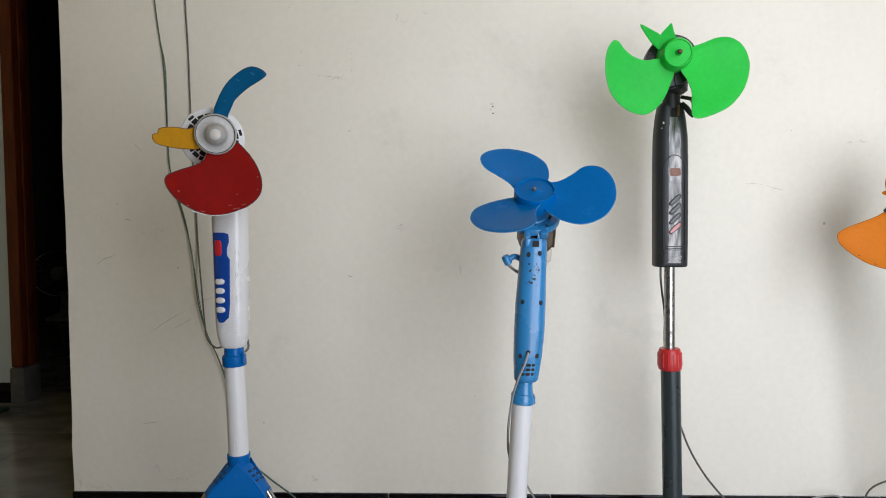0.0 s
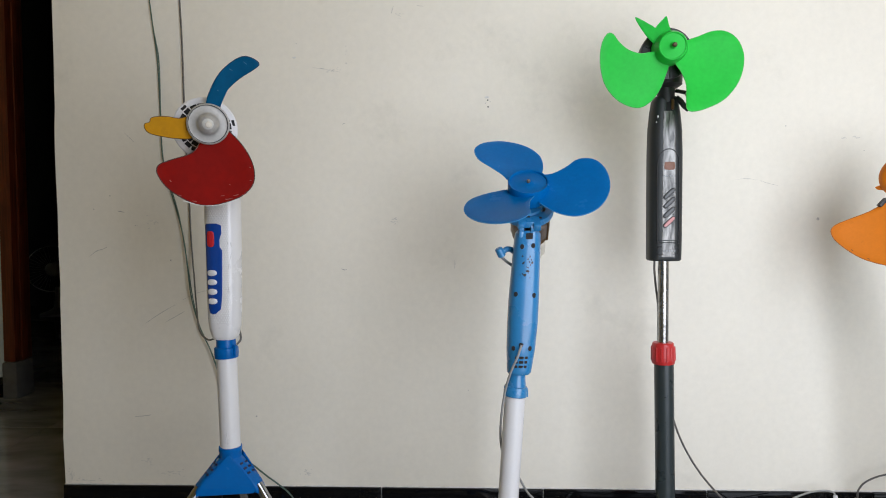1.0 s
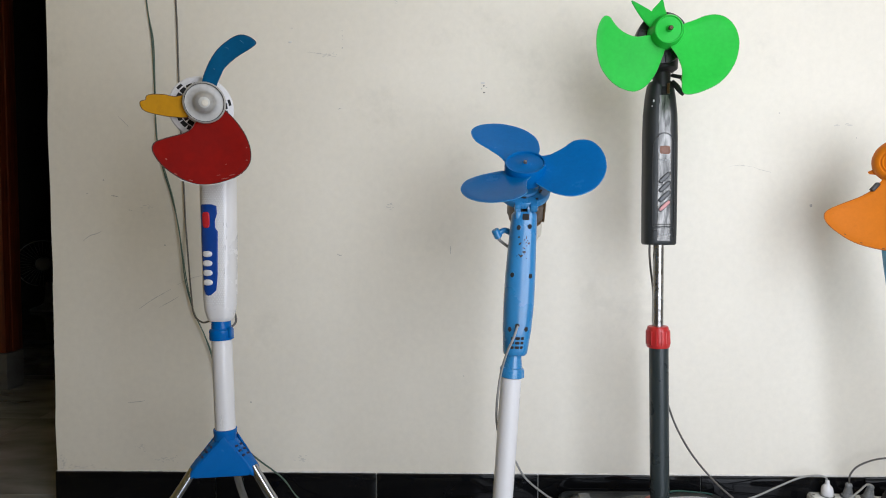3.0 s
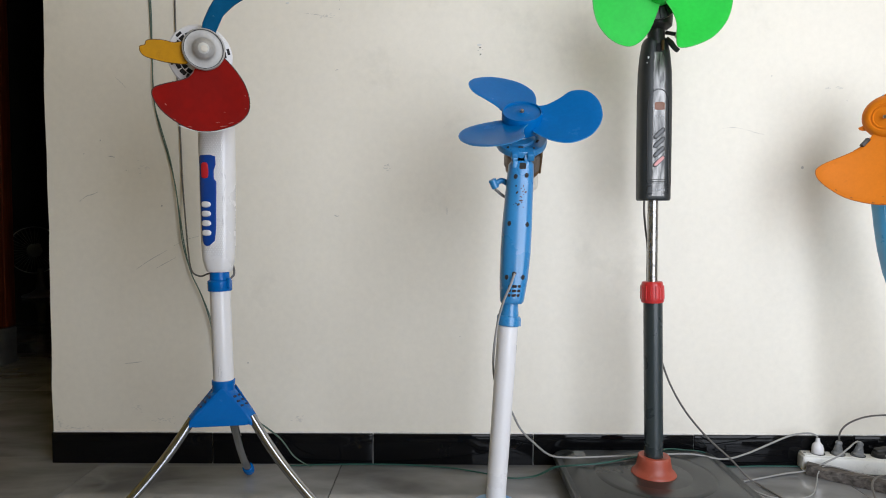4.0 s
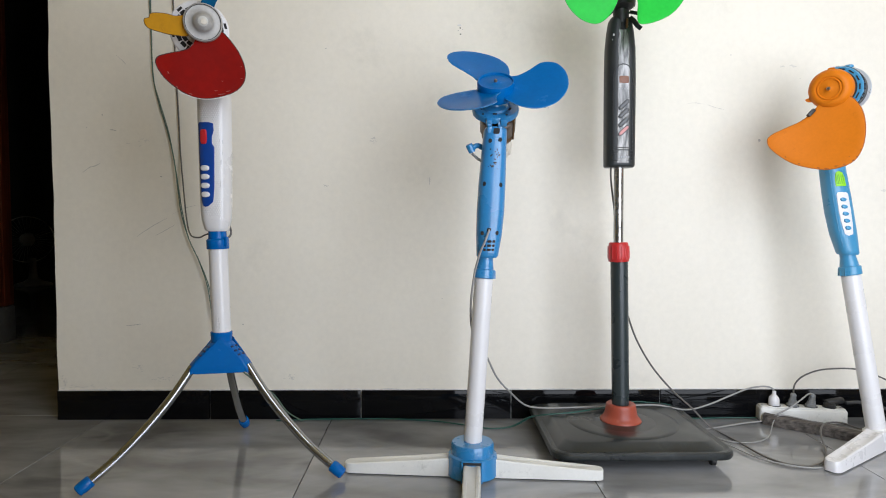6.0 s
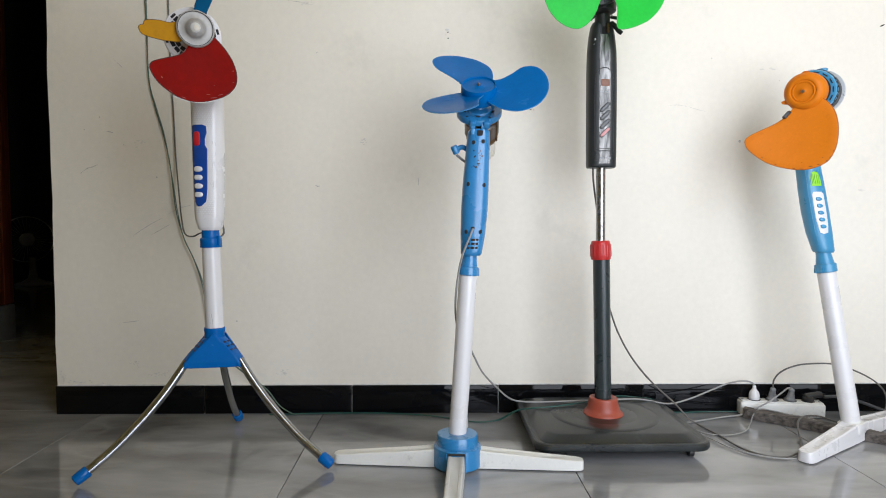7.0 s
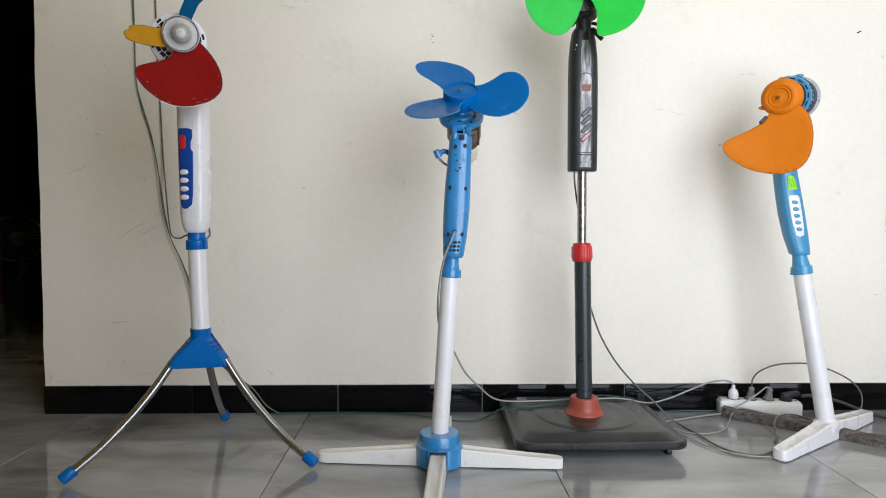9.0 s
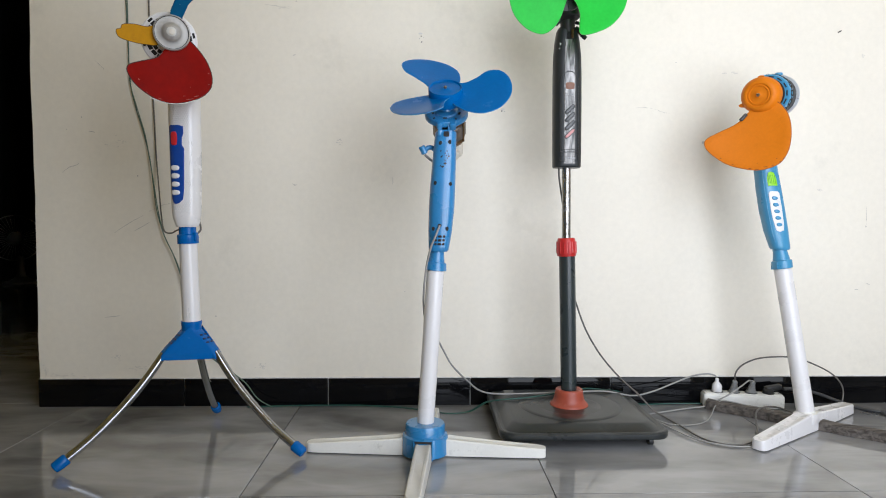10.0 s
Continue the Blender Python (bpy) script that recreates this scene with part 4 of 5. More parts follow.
    part("winding", lathe([(0.020, -0.074), (0.031, -0.072), (0.034, -0.066), (0.031, -0.057), (0.020, -0.056)], m @ Matrix.Translation((0.006, 0, 0)) @ TURN_Y, 32), COPPER, motor, "copper winding")
    gear = part("gearbox", box((-0.012, 0.070, -0.022), (0.036, 0.108, 0.022), 0.009, m, 3), GEARBOX, fan, "yellowed plastic swivel gearbox")
    part("gear_cover", lathe([(0.013, 0), (0.014, 0.002), (0.013, 0.012), (0.010, 0.014)], m @ Matrix.Translation((0.014, 0.092, -0.022)) @ pose(0, 0, 0, 180), 20), GEARBOX, gear)
    for x_, z_ in ((0.037, 0.022), (0.037, -0.020), (-0.025, 0.022)):
        part("motor_screw", rod(m @ Vector((x_, 0.012, z_)), m @ Vector((x_, 0.064, z_)), 0.0025, seg=10), COPPER, motor)
    knob = part("swivel_knob", tube([(0.252, 1.598, 0.668), (0.238, 1.600, 0.682), (0.226, 1.597, 0.686), (0.214, 1.592, 0.678)], 0.0055, 6, 14), SKY, fan)
    part("knob_end", rod((0.2165, 1.594, 0.672), (0.2085, 1.590, 0.688), 0.0075, seg=16), SKY, knob)
    part("capacitor_lead", tube([(0.240, 1.600, 0.652), (0.228, 1.603, 0.660), (0.216, 1.600, 0.670)], 0.0028, 6, 8), GREYCABLE, fan)
    axle = part("axle", rod(m @ Vector((0, 0.0, 0)), m @ Vector((0, -0.060, 0)), 0.0035, seg=12), CHROME, fan)
    # blade hub: a cup with the axle showing in its middle
    hm = m @ Matrix.Translation((-0.001, -0.052, 0))
    hubp = part("blade_hub", lathe([(0.0355, -0.025), (0.0375, -0.022), (0.0372, 0.008), (0.0360, 0.011), (0.0340, 0.0105), (0.0330, 0.0075), (0.012, 0.0065), (0.008, 0.008), (0.006, 0.0085)], hm @ TURN_Y, 48), BLADEBLUE, fan, "glossy blue blade hub")
    part("axle_end", rod(hm @ Vector((0, -0.007, 0)), hm @ Vector((0, -0.014, 0)), 0.0032, seg=10), IRON, hubp)
    shape = [(28, -52), (55, -49), (86, -42), (114, -33), (134, -19), (143, -2), (141, 15), (130, 29), (107, 38), (80, 38), (54, 40), (28, 58)]
    for turn in (-12, 108, 228):
        part("blade", blade([(r, a + turn) for r, a in shape], turn, -0.24, 0.03, hm, base=0.004), BLADEBLUE, fan, "blue plastic fan blade with a scuffed edge")
        part("blade_edge", rim([(r, a + turn) for r, a in shape], turn, -0.24, 0.03, hm, 0.0008, base=0.004), SKY, fan, "pale scuffed blade edge")
    fan.location += BLUE_FAN_STEP
    return fan


# ---- tall fan with green blades on a square weighted base ----
def square_base_fan():
    base = Vector((0.640, 1.712, 0))
    fan = thing("standing_fan", base, "charcoal fan with broken green blades on square black base", "fan")
    hw, hd = 0.197, 0.176

    def rounded(w, d, r, z, n=6):
        out = []
        for cx, cy, a0 in ((w - r, d - r, 0), (-w + r, d - r, 90), (-w + r, -d + r, 180), (w - r, -d + r, 270)):
            for k in range(n + 1):
                a = radians(a0 + 90 * k / n)
                out.append(base + Vector((cx + r * math.cos(a), cy + r * math.sin(a), z)))
        return out
    bm = bmesh.new()
    rings = []
    for dw, r, z in ((-0.010, 0.03, 0.026), (-0.002, 0.036, 0.027), (0.0, 0.038, 0.031), (0.0, 0.038, 0.039), (-0.003, 0.036, 0.0425), (-0.007, 0.034, 0.043), (-0.011, 0.031, 0.041),
                     (-0.016, 0.030, 0.0405), (-0.034, 0.030, 0.0535), (-0.040, 0.030, 0.0550)):
        rings.append([bm.verts.new(p) for p in rounded(hw + dw, hd + dw, r, z)])
    bridge(bm, rings)
    bm.faces.new(rings[0])
    bm.faces.new(rings[-1])
    plate = part("base_plate", bm, BASEGREY, fan, "dusty black square base plate", 28)
    part("base_dome", lathe([(0.130, 0.0540), (0.127, 0.0568), (0.118, 0.0574), (0.085, 0.0562), (0.064, 0.0525), (0.054, 0.0520)], Matrix.Translation(base), 64), BASEGREY, plate)
    for sx in (-1, 1):
        for sy in (-1, 1):
            c = base + Vector((sx * 0.160, sy * 0.130, 0.0105))
            caster = part("caster", rod(c - Vector((0.006, 0, 0)), c + Vector((0.006, 0, 0)), 0.0105, seg=18), DARK, fan, "small black caster wheel")
            part("caster_fork", box((c.x - 0.009, c.y - 0.006, 0.012), (c.x + 0.009, c.y + 0.006, 0.031), 0.002), DARK, caster)
    part("pole_cone", lathe([(0.0450, 0.0515), (0.0478, 0.0525), (0.0484, 0.0550), (0.0470, 0.0580), (0.0438, 0.0612), (0.0405, 0.0650), (0.0382, 0.0700), (0.0366, 0.0770), (0.0352, 0.0850), (0.0344, 0.0915), (0.0330, 0.0945), (0.0300, 0.0957), (0.0270, 0.0950), (0.0215, 0.0935)],
                            Matrix.Translation((0.640, 1.718, 0)), 48), CONERED, fan, "faded red conical pole socket")
    part("worn_patch", box((0.487, 1.812, 0.0545), (0.513, 1.842, 0.0562), 0.0006, None, 1), GREYPATCH, plate, "pale grey worn square patch")
    part("cone_ring", lathe([(0.0560, 0.0512), (0.0562, 0.0534), (0.0520, 0.0538)], Matrix.Translation((0.640, 1.718, 0)), 48), DARK, fan)
    part("pole", rod((0.6392, 1.718, 0.090), (0.6305, 1.719, 0.436), 0.0202, seg=36), TUBEGREY, fan, "slate grey painted lower pole")
    ax, _ = along((0.6293, 1.719, 0.434), (0.6278, 1.719, 0.482))
    ring = part("lock_ring", lathe([(0.0225, 0), (0.0240, 0.002), (0.0243, 0.014), (0.0238, 0.034), (0.0215, 0.044), (0.0200, 0.0455), (0.012, 0.046)], ax, 40), RINGRED, fan, "red ribbed height lock ring")
    for k in range(14):
        a = 2 * math.pi * k / 14
        part("grip_rib", rod(ax @ Vector((0.0238 * math.cos(a), 0.0238 * math.sin(a), 0.007)), ax @ Vector((0.0232 * math.cos(a), 0.0232 * math.sin(a), 0.037)), 0.0019, seg=8, round_end=0.0008), RINGRED, ring)
    part("inner_pole", rod((0.6278, 1.719, 0.476), (0.6258, 1.719, 0.662), 0.0112, seg=28), RUSTCHROME, fan, "pitted chrome extension pole")
    b = Body([(0.655, 0.6258, 1.719, 0.0320, 0.0250), (0.658, 0.6258, 1.719, 0.0344, 0.0275), (0.70, 0.6256, 1.719, 0.0347, 0.0280), (0.80, 0.6248, 1.719, 0.0349, 0.0285), (0.88, 0.6241, 1.719, 0.0347, 0.0285),
              (0.93, 0.6236, 1.719, 0.0335, 0.0275), (0.965, 0.6230, 1.719, 0.0301, 0.0255), (0.99, 0.6226, 1.719, 0.0257, 0.0235), (0.998, 0.6224, 1.719, 0.0218, 0.021)], 3.0, True)
    body = part("body", b.shell(56, 6), CHARCOAL, fan, "charcoal plastic control column with a worn foil strip")
    face = DOWN
    k_ = 0.036
    part("foil_strip", b.patch([(-0.0120, 0.966), (0.0130, 0.966), (0.0150, 0.90), (0.0150, 0.80), (0.0145, 0.664), (-0.0125, 0.664), (-0.0130, 0.80)], face, 0.0007, 0, 0.0005, 2), STICKER, body, "worn shiny foil strip")
    part("rust_patch", b.patch(oval(0.0015, 0.853, 0.0110, 0.0085, 12, 0, 5), face, 0.0010, 0, 0.0005, 2), RUSTPATCH, body, "rusty orange indicator window")
    frame_pts = [(-0.022, 0.700), (-0.0225, 0.84), (-0.019, 0.872), (-0.008, 0.886), (0.006, 0.887), (0.017, 0.876), (0.021, 0.85), (0.0215, 0.70)]
    part("panel_outline", tube([b.at(z, b.way(z, face, s, k_), 0.0012) for s, z in frame_pts] + [b.at(0.692, b.way(0.692, face, 0.018, k_), 0.0012), b.at(0.692, b.way(0.692, face, -0.018, k_), 0.0012), b.at(0.70, b.way(0.7, face, -0.022, k_), 0.0012)], 0.0009, 5, 6), DARK, body)
    part("panel_outline", tube([b.at(0.685, b.way(0.68, face, -0.020, k_), 0.0012), b.at(0.685, b.way(0.68, face, 0.019, k_), 0.0012), b.at(0.679, b.way(0.68, face, 0.0215, k_), 0.0012), b.at(0.670, b.way(0.68, face, 0.019, k_), 0.0012), b.at(0.670, b.way(0.68, face, -0.019, k_), 0.0012), b.at(0.679, b.way(0.68, face, -0.0215, k_), 0.0012), b.at(0.685, b.way(0.68, face, -0.020, k_), 0.0012)], 0.0008, 5, 6), DARK, body)
    for z in (0.694, 0.6985):
        part("groove", tube([b.at(z, b.way(z, face, q, k_), 0.0011) for q in (-0.019, -0.010, 0.0, 0.010, 0.019)], 0.0008, 4, 6), DARK, body)
    for k in range(5):
        part("worn_lettering", b.patch(oval(-0.008 + 0.0055 * k, 0.677, 0.0018, 0.0026, 10), face, 0.0009, 0, 0.0005, 2), GREYBTN, body)
    for k in range(4):
        part("worn_lettering", b.patch(oval(-0.009 + 0.006 * k, 0.832, 0.0022, 0.0016, 8), face, 0.0009, 0, 0.0005, 2), GREYBTN, body)
    for k, z in enumerate((0.796, 0.777, 0.757, 0.737)):
        part("button_rim", b.patch(oval(0.0012, z - 0.0003, 0.0158, 0.0050, 20, radians(44), 3.2), face, 0.0014, 0, 0.0005, 2), DARK, body)
        part("button", b.patch(oval(0.0012, z, 0.0142, 0.0036, 20, radians(44), 3.2), face, 0.0032, 0.0006), PINKBTN if k == 3 else DARKBTN, body, "worn pink push button" if k == 3 else "grey push button")
    part("hinge_slot", b.patch(oval(0.002, 0.975, 0.0085, 0.009, 12, 0, 6), face, 0.0014, 0, 0.0005, 2), HOLE, body)
    part("spring", rod((0.630, 1.6895, 0.968), (0.630, 1.6905, 0.990), 0.0030, seg=8), COPPER, body, "rusty coil spring in the hinge")
    for s, z, w in ((-0.0235, 0.955, 0.0026), (-0.026, 0.944, 0.0014)):
        part("paint_spot", b.patch(oval(s, z, w * 0.7, w, 10), face, 0.0006, 0, 0.0005, 2), WHITEPL, body, "white paint spot")
    part("neck", join(lathe([(0.0155, 0), (0.0165, 0.002), (0.0190, 0.055), (0.021, 0.075), (0.018, 0.085)], along((0.624, 1.714, 0.972), (0.620, 1.705, 1.04))[0], 28)), DARK, fan)
    part("tilt_lever", tube([(0.640, 1.700, 0.994), (0.648, 1.696, 0.986), (0.656, 1.694, 0.975), (0.664, 1.693, 0.968)], 0.0062, 5, 8, 0.0050), CHARCOAL, fan)
    part("tilt_lever", tube([(0.604, 1.700, 1.015), (0.596, 1.700, 1.008), (0.590, 1.702, 1.002)], 0.005, 5, 12), DARK, fan)
    m = head_pose((0.601, 1.610, 1.0755), -5, -4)
    motor = part("motor_housing", lathe([(0.030, -0.130), (0.042, -0.122), (0.0475, -0.10), (0.0500, -0.070), (0.0510, -0.050), (0.0500, -0.047), (0.046, -0.046)], m @ Matrix.Translation((0.0, 0, -0.006)) @ TURN_Y, 44), DARK, fan, "black vented motor housing")
    for k in range(18):
        a = 2 * math.pi * k / 18
        part("vent_rib", box((-0.0014, -0.002, -0.010), (0.0014, 0.0012, 0.010), 0.0005, m @ Matrix.Translation((0.039 * math.cos(a), 0.0455, 0.039 * math.sin(a) - 0.006)) @ pose(0, 0, 0, 0, 90 - math.degrees(a), 0), 1), CHARCOAL, motor)
    part("motor_collar", join(lathe([(0.022, -0.016), (0.030, -0.010), (0.031, 0.012), (0.024, 0.02)], Matrix.Translation((0.6205, 1.700, 1.030)), 28)), DARK, fan)
    lug = Matrix.Translation((0.667, 1.698, 1.002)) @ pose(0, 0, 0, 75, 0, 20)
    screw = part("swivel_lug", lathe([(0.0066, -0.006), (0.0086, -0.005), (0.0088, 0.003), (0.0078, 0.0045), (0.0050, 0.0045)], lug, 18), GEARBOX, fan, "pale plastic swivel lug")
    part("screw_head", lathe([(0.0046, 0.0040), (0.0048, 0.0054), (0.0030, 0.0062)], lug, 12), DARKSTEEL, screw, "dark screw head")
    part("lug_stem", rod((0.640, 1.706, 1.010), (0.663, 1.700, 1.004), 0.0040, seg=10), DARK, fan)
    part("axle", rod(m @ Vector((0, 0.05, 0)), m @ Vector((0, -0.0125, 0)), 0.0038, seg=12), DARKSTEEL, fan)
    hubp = part("blade_hub", lathe([(0.0300, -0.042), (0.0325, -0.040), (0.0305, -0.010), (0.0268, -0.002), (0.0262, 0.000), (0.0245, 0.0005), (0.0235, -0.0015), (0.010, 0.0000), (0.0065, 0.0012), (0.0045, 0.0055)], m @ TURN_Y, 48), GREEN, fan, "bright green blade hub")
    part("axle_nut", rod(m @ Vector((0.001, -0.004, 0)), m @ Vector((0.001, -0.0125, 0)), 0.0046, seg=6), DARKSTEEL, hubp)
    left = [(26, 196), (58, 191), (84, 183), (104, 175), (118, 169.5), (130, 171), (138, 181), (142, 196), (144, 211), (139, 227), (128, 242), (110, 251), (84, 258), (56, 263), (26, 268)]
    part("blade", blade(left, 215, 0.30, 0.02, m, base=0.022), GREEN, fan, "bright green fan blade")
    part("blade_edge", rim(left, 215, 0.30, 0.02, m, 0.0008, base=0.022), EDGEGREEN, fan)
    right = [(26, 20), (58, 22), (90, 21), (114, 15), (131, 4.5), (141, -10), (144, -28), (142, -46), (136, -62), (132, -74), (124, -78.5), (104, -76), (80, -70), (54, -68), (26, -72)]
    part("blade", blade(right, -30, 0.30, 0.02, m, base=0.022), GREEN, fan, "bright green fan blade with paler green patches")
    part("blade_edge", rim(right, -30, 0.30, 0.02, m, 0.0008, base=0.022), EDGEGREEN, fan)
    top = [(24, 165), (44, 156), (66, 147), (91, 140), (80, 137), (50, 133), (45, 122), (56, 107), (58, 102), (44, 100), (24, 96)]
    part("blade", blade(top, 128, 0.30, 0.02, m, base=0.018, steps=3), GREEN, fan, "snapped green blade stump with two points")
    return fan


# ---- fan with one orange blade, leaning on half a cross foot ----
def half_foot_fan():
    base = Vector((1.233, 1.674, 0))
    fan = thing("standing_fan", base, "pale blue leaning fan with one orange blade on white foot", "fan")
    d = Vector((0.829, 0.559))
    for s in (1, -1):
        cross_arm(base - Vector((d.x, d.y, 0)) * 0.02 * s, (s * d.x, s * d.y), 0.265, 0.045, 0.023, 0.021, 0.0175, WHITEPL, fan, 0.003)
    part("foot_saddle", box((-0.020, -0.0225, 0.02), (0.020, 0.0215, 0.047), 0.004, Matrix.Translation(base) @ pose(0, 0, 0, 0, 0, 34)), WHITEPL, fan)
    lo, mid_, hi = Vector((1.230, 1.676, 0.041)), Vector((1.1805, 1.711, 0.404)), Vector((1.1735, 1.716, 0.455))
    pole = part("pole", rod(lo, mid_, 0.0206, 0.0206, 32), WHITEPL, fan)
    m0, _ = along(lo, mid_)
    part("pole_flange", lathe([(0.028, 0.000), (0.0285, 0.0015), (0.027, 0.003), (0.0215, 0.0035), (0.021, 0.008)], m0, 28), DIRTYWHITE, pole)
    ax, _ = along(mid_, hi)
    collar = part("collar", lathe([(0.0228, 0), (0.0238, 0.001), (0.0238, 0.018), (0.0228, 0.020), (0.0200, 0.021), (0.0165, 0.043), (0.0165, 0.056)], ax), TEALBLUE, fan)
    for k in range(5):
        a = -2.6 + 0.55 * k
        part("rib", box((-0.0012, -0.0012, -0.009), (0.0012, 0.0012, 0.009), 0.0005, Matrix.Translation(ax @ Vector((0.0238 * math.cos(a), 0.0238 * math.sin(a), 0.009))), 1), TEALBLUE, collar)
    b = Body([(0.452, 1.1745, 1.716, 0.0205, 0.0195), (0.456, 1.1740, 1.716, 0.0230, 0.0215), (0.50, 1.1640, 1.719, 0.0275, 0.0250), (0.55, 1.1545, 1.722, 0.0290, 0.0265), (0.60, 1.1460, 1.724, 0.0285, 0.026),
              (0.65, 1.1385, 1.727, 0.0268, 0.0245), (0.70, 1.1320, 1.729, 0.0250, 0.023), (0.735, 1.1280, 1.731, 0.022, 0.021)], 2.5)
    body = part("body", b.shell(48, 6), TEALBLUE, fan, "smooth pale blue control column")
    face = DOWN - radians(16)

    def s_at(z):
        return 0.0055
    plate = part("control_plate", b.patch([(s_at(z) + s, z) for s, z in ((0.000, 0.599), (0.0075, 0.5985), (0.0115, 0.594), (0.0118, 0.56), (0.0105, 0.52), (0.0075, 0.501), (0.0, 0.497), (-0.0075, 0.501), (-0.0115, 0.53), (-0.0118, 0.56), (-0.0112, 0.592), (-0.0075, 0.598))], face, 0.0012), WHITEPL, body, "white control plate")
    for k in range(5):
        part("button", b.patch(oval(0.0055, 0.5815 - 0.0165 * k, 0.0050, 0.0048, 14), face, 0.0030, 0.0012), TEALBLUE, plate, "round pale blue push button")
    grille = part("indicator_panel", b.patch([(0.0055 + s, z) for s, z in ((-0.0095, 0.612), (0.0105, 0.613), (0.0100, 0.632), (0.0065, 0.645), (0.001, 0.648), (-0.005, 0.645), (-0.0090, 0.632))], face, 0.0012), LIME, body, "lime green indicator panel")
    for k in range(5):
        part("indicator_line", tube([b.at(z, face + (0.0055 - 0.0055 + 0.003 * k - 0.0005) / 0.029, 0.0013) for z in (0.618, 0.63, 0.640)], 0.0006, 3, 6), LIMEDARK, grille)
    part("seam", tube([b.at(z, face - 0.0145 / 0.029, 0.0002) for z in (0.47, 0.52, 0.57, 0.62, 0.67)], 0.0008, 5, 6), TEALBLUE, body)
    m = head_pose((1.066, 1.640, 0.8245), -44, -6)
    part("neck", tube([(1.130, 1.731, 0.722), (1.128, 1.726, 0.755), (1.124, 1.718, 0.785)], 0.020, 4, 20, 0.022), TEALBLUE, fan)
    mr = m @ Matrix.Translation((0.008, 0, 0.0))
    part("neck_clip", box((-0.010, -0.005, -0.0035), (0.010, 0.005, 0.0035), 0.0012, Matrix.Translation((1.046, 1.668, 0.776)) @ pose(0, 0, 0, 0, -48, 0)), DARK, fan, "black plastic clip")
    housing = part("motor_housing", lathe([(0.040, -0.084), (0.0475, -0.080), (0.0500, -0.070), (0.0500, -0.047), (0.048, -0.043), (0.030, -0.042)], mr @ TURN_Y, 44), TEALBLUE, fan, "pale blue vented motor housing")
    for k in range(15):
        for row, y in enumerate((0.053, 0.0605, 0.068)):
            a = 2 * math.pi * (k + 0.5 * (row % 2)) / 15
            part("vent_slot", box((-0.0068, -0.0019, -0.0008), (0.0068, 0.0019, 0.0008), 0.0003, mr @ Matrix.Translation((0.0500 * math.cos(a), y, 0.0500 * math.sin(a))) @ pose(0, 0, 0, 0, 90 - math.degrees(a), 0), 1), HOLE, housing)
    for k in range(14):
        a = 2 * math.pi * k / 14
        part("vent_slot", box((-0.0062, -0.0008, -0.0014), (0.0062, 0.0008, 0.0014), 0.0003, mr @ Matrix.Translation((0.0435 * math.cos(a), 0.0425, 0.0435 * math.sin(a))) @ pose(0, 0, 0, 0, 90 - math.degrees(a), 0), 1), HOLE, housing)
    # solid black ring that gives the gap behind the hub its shade
    part("hub_gap", lathe([(0.030, -0.0425), (0.0395, -0.0415), (0.0395, -0.036), (0.030, -0.035)], mr @ TURN_Y, 40), DARK, fan, "black ring standing in for the shaded gap behind the hub")
    part("motor_band", lathe([(0.040, -0.112), (0.0485, -0.110), (0.0485, -0.083), (0.040, -0.081)], mr @ TURN_Y, 36), DARK, fan)
    part("rear_cover", lathe([(0.020, -0.150), (0.036, -0.143), (0.0485, -0.128), (0.0520, -0.111), (0.0495, -0.110)], mr @ Matrix.Translation((0.004, 0, 0)) @ TURN_Y, 40), CLEAR, fan, "cloudy translucent rear motor cover")
    part("swivel_knob", lathe([(0.005, 0), (0.006, 0.018), (0.0095, 0.020), (0.0095, 0.024), (0.006, 0.026)], mr @ Matrix.Translation((0.016, 0.080, 0.028)), 18), TEALBLUE, fan)
    part("axle", rod(m @ Vector((0, 0.045, 0)), m @ Vector((0, -0.006, 0)), 0.0036, seg=12), RUSTCHROME, fan)
    hubp = part("blade_hub", lathe([(0.0400, -0.042), (0.0440, -0.038), (0.0445, -0.026), (0.0425, -0.012), (0.0360, -0.003), (0.0300, -0.0005), (0.0270, -0.0008), (0.0262, -0.0022), (0.0240, -0.0024), (0.0230, -0.0010), (0.0215, -0.0010), (0.0205, -0.0030), (0.007, -0.0030), (0.0050, -0.0022), (0.004, -0.002)], m @ TURN_Y, 56), ORANGE, fan, "orange ringed blade hub")
    part("axle_nut", rod(m @ Vector((0, 0.001, 0)), m @ Vector((0, -0.0065, 0)), 0.0042, seg=6), RUSTCHROME, hubp)
    shape = [(34, -118), (60, -123), (88, -130), (118, -137), (144, -140), (158, -138), (166, -130), (172, -115), (175, -102), (178, -88), (172, -75), (154, -66), (126, -57), (97, -47), (70, -37), (36, -30)]
    part("blade", blade(shape, -84, 0.12, 0.02, m, base=0.012), ORANGE, fan, "broad plain orange fan blade")
    part("blade_edge", rim(shape, -84, 0.12, 0.02, m, 0.0009, base=0.012), EDGEORANGE, fan, "scuffed darker edge")
    for r, a, lr, la in ((172, -84, 1.0, 1.4), (171, -79, 0.8, 0.9), (174, -95, 0.9, 1.1), (168, -73, 1.2, 0.7), (163, -70, 0.8, 0.7), (170, -108, 0.9, 0.9), (165, -119, 0.8, 0.8), (152, -66, 0.9, 0.5), (176, -90, 0.7, 1.5), (158, -75, 0.7, 0.4), (161, -90, 0.6, 0.4)):
        flake = [(r - lr, a - la), (r + 0.3 * lr, a - 0.7 * la), (r + lr, a + 0.2 * la), (r + 0.5 * lr, a + la), (r - 0.7 * lr, a + 0.5 * la)]
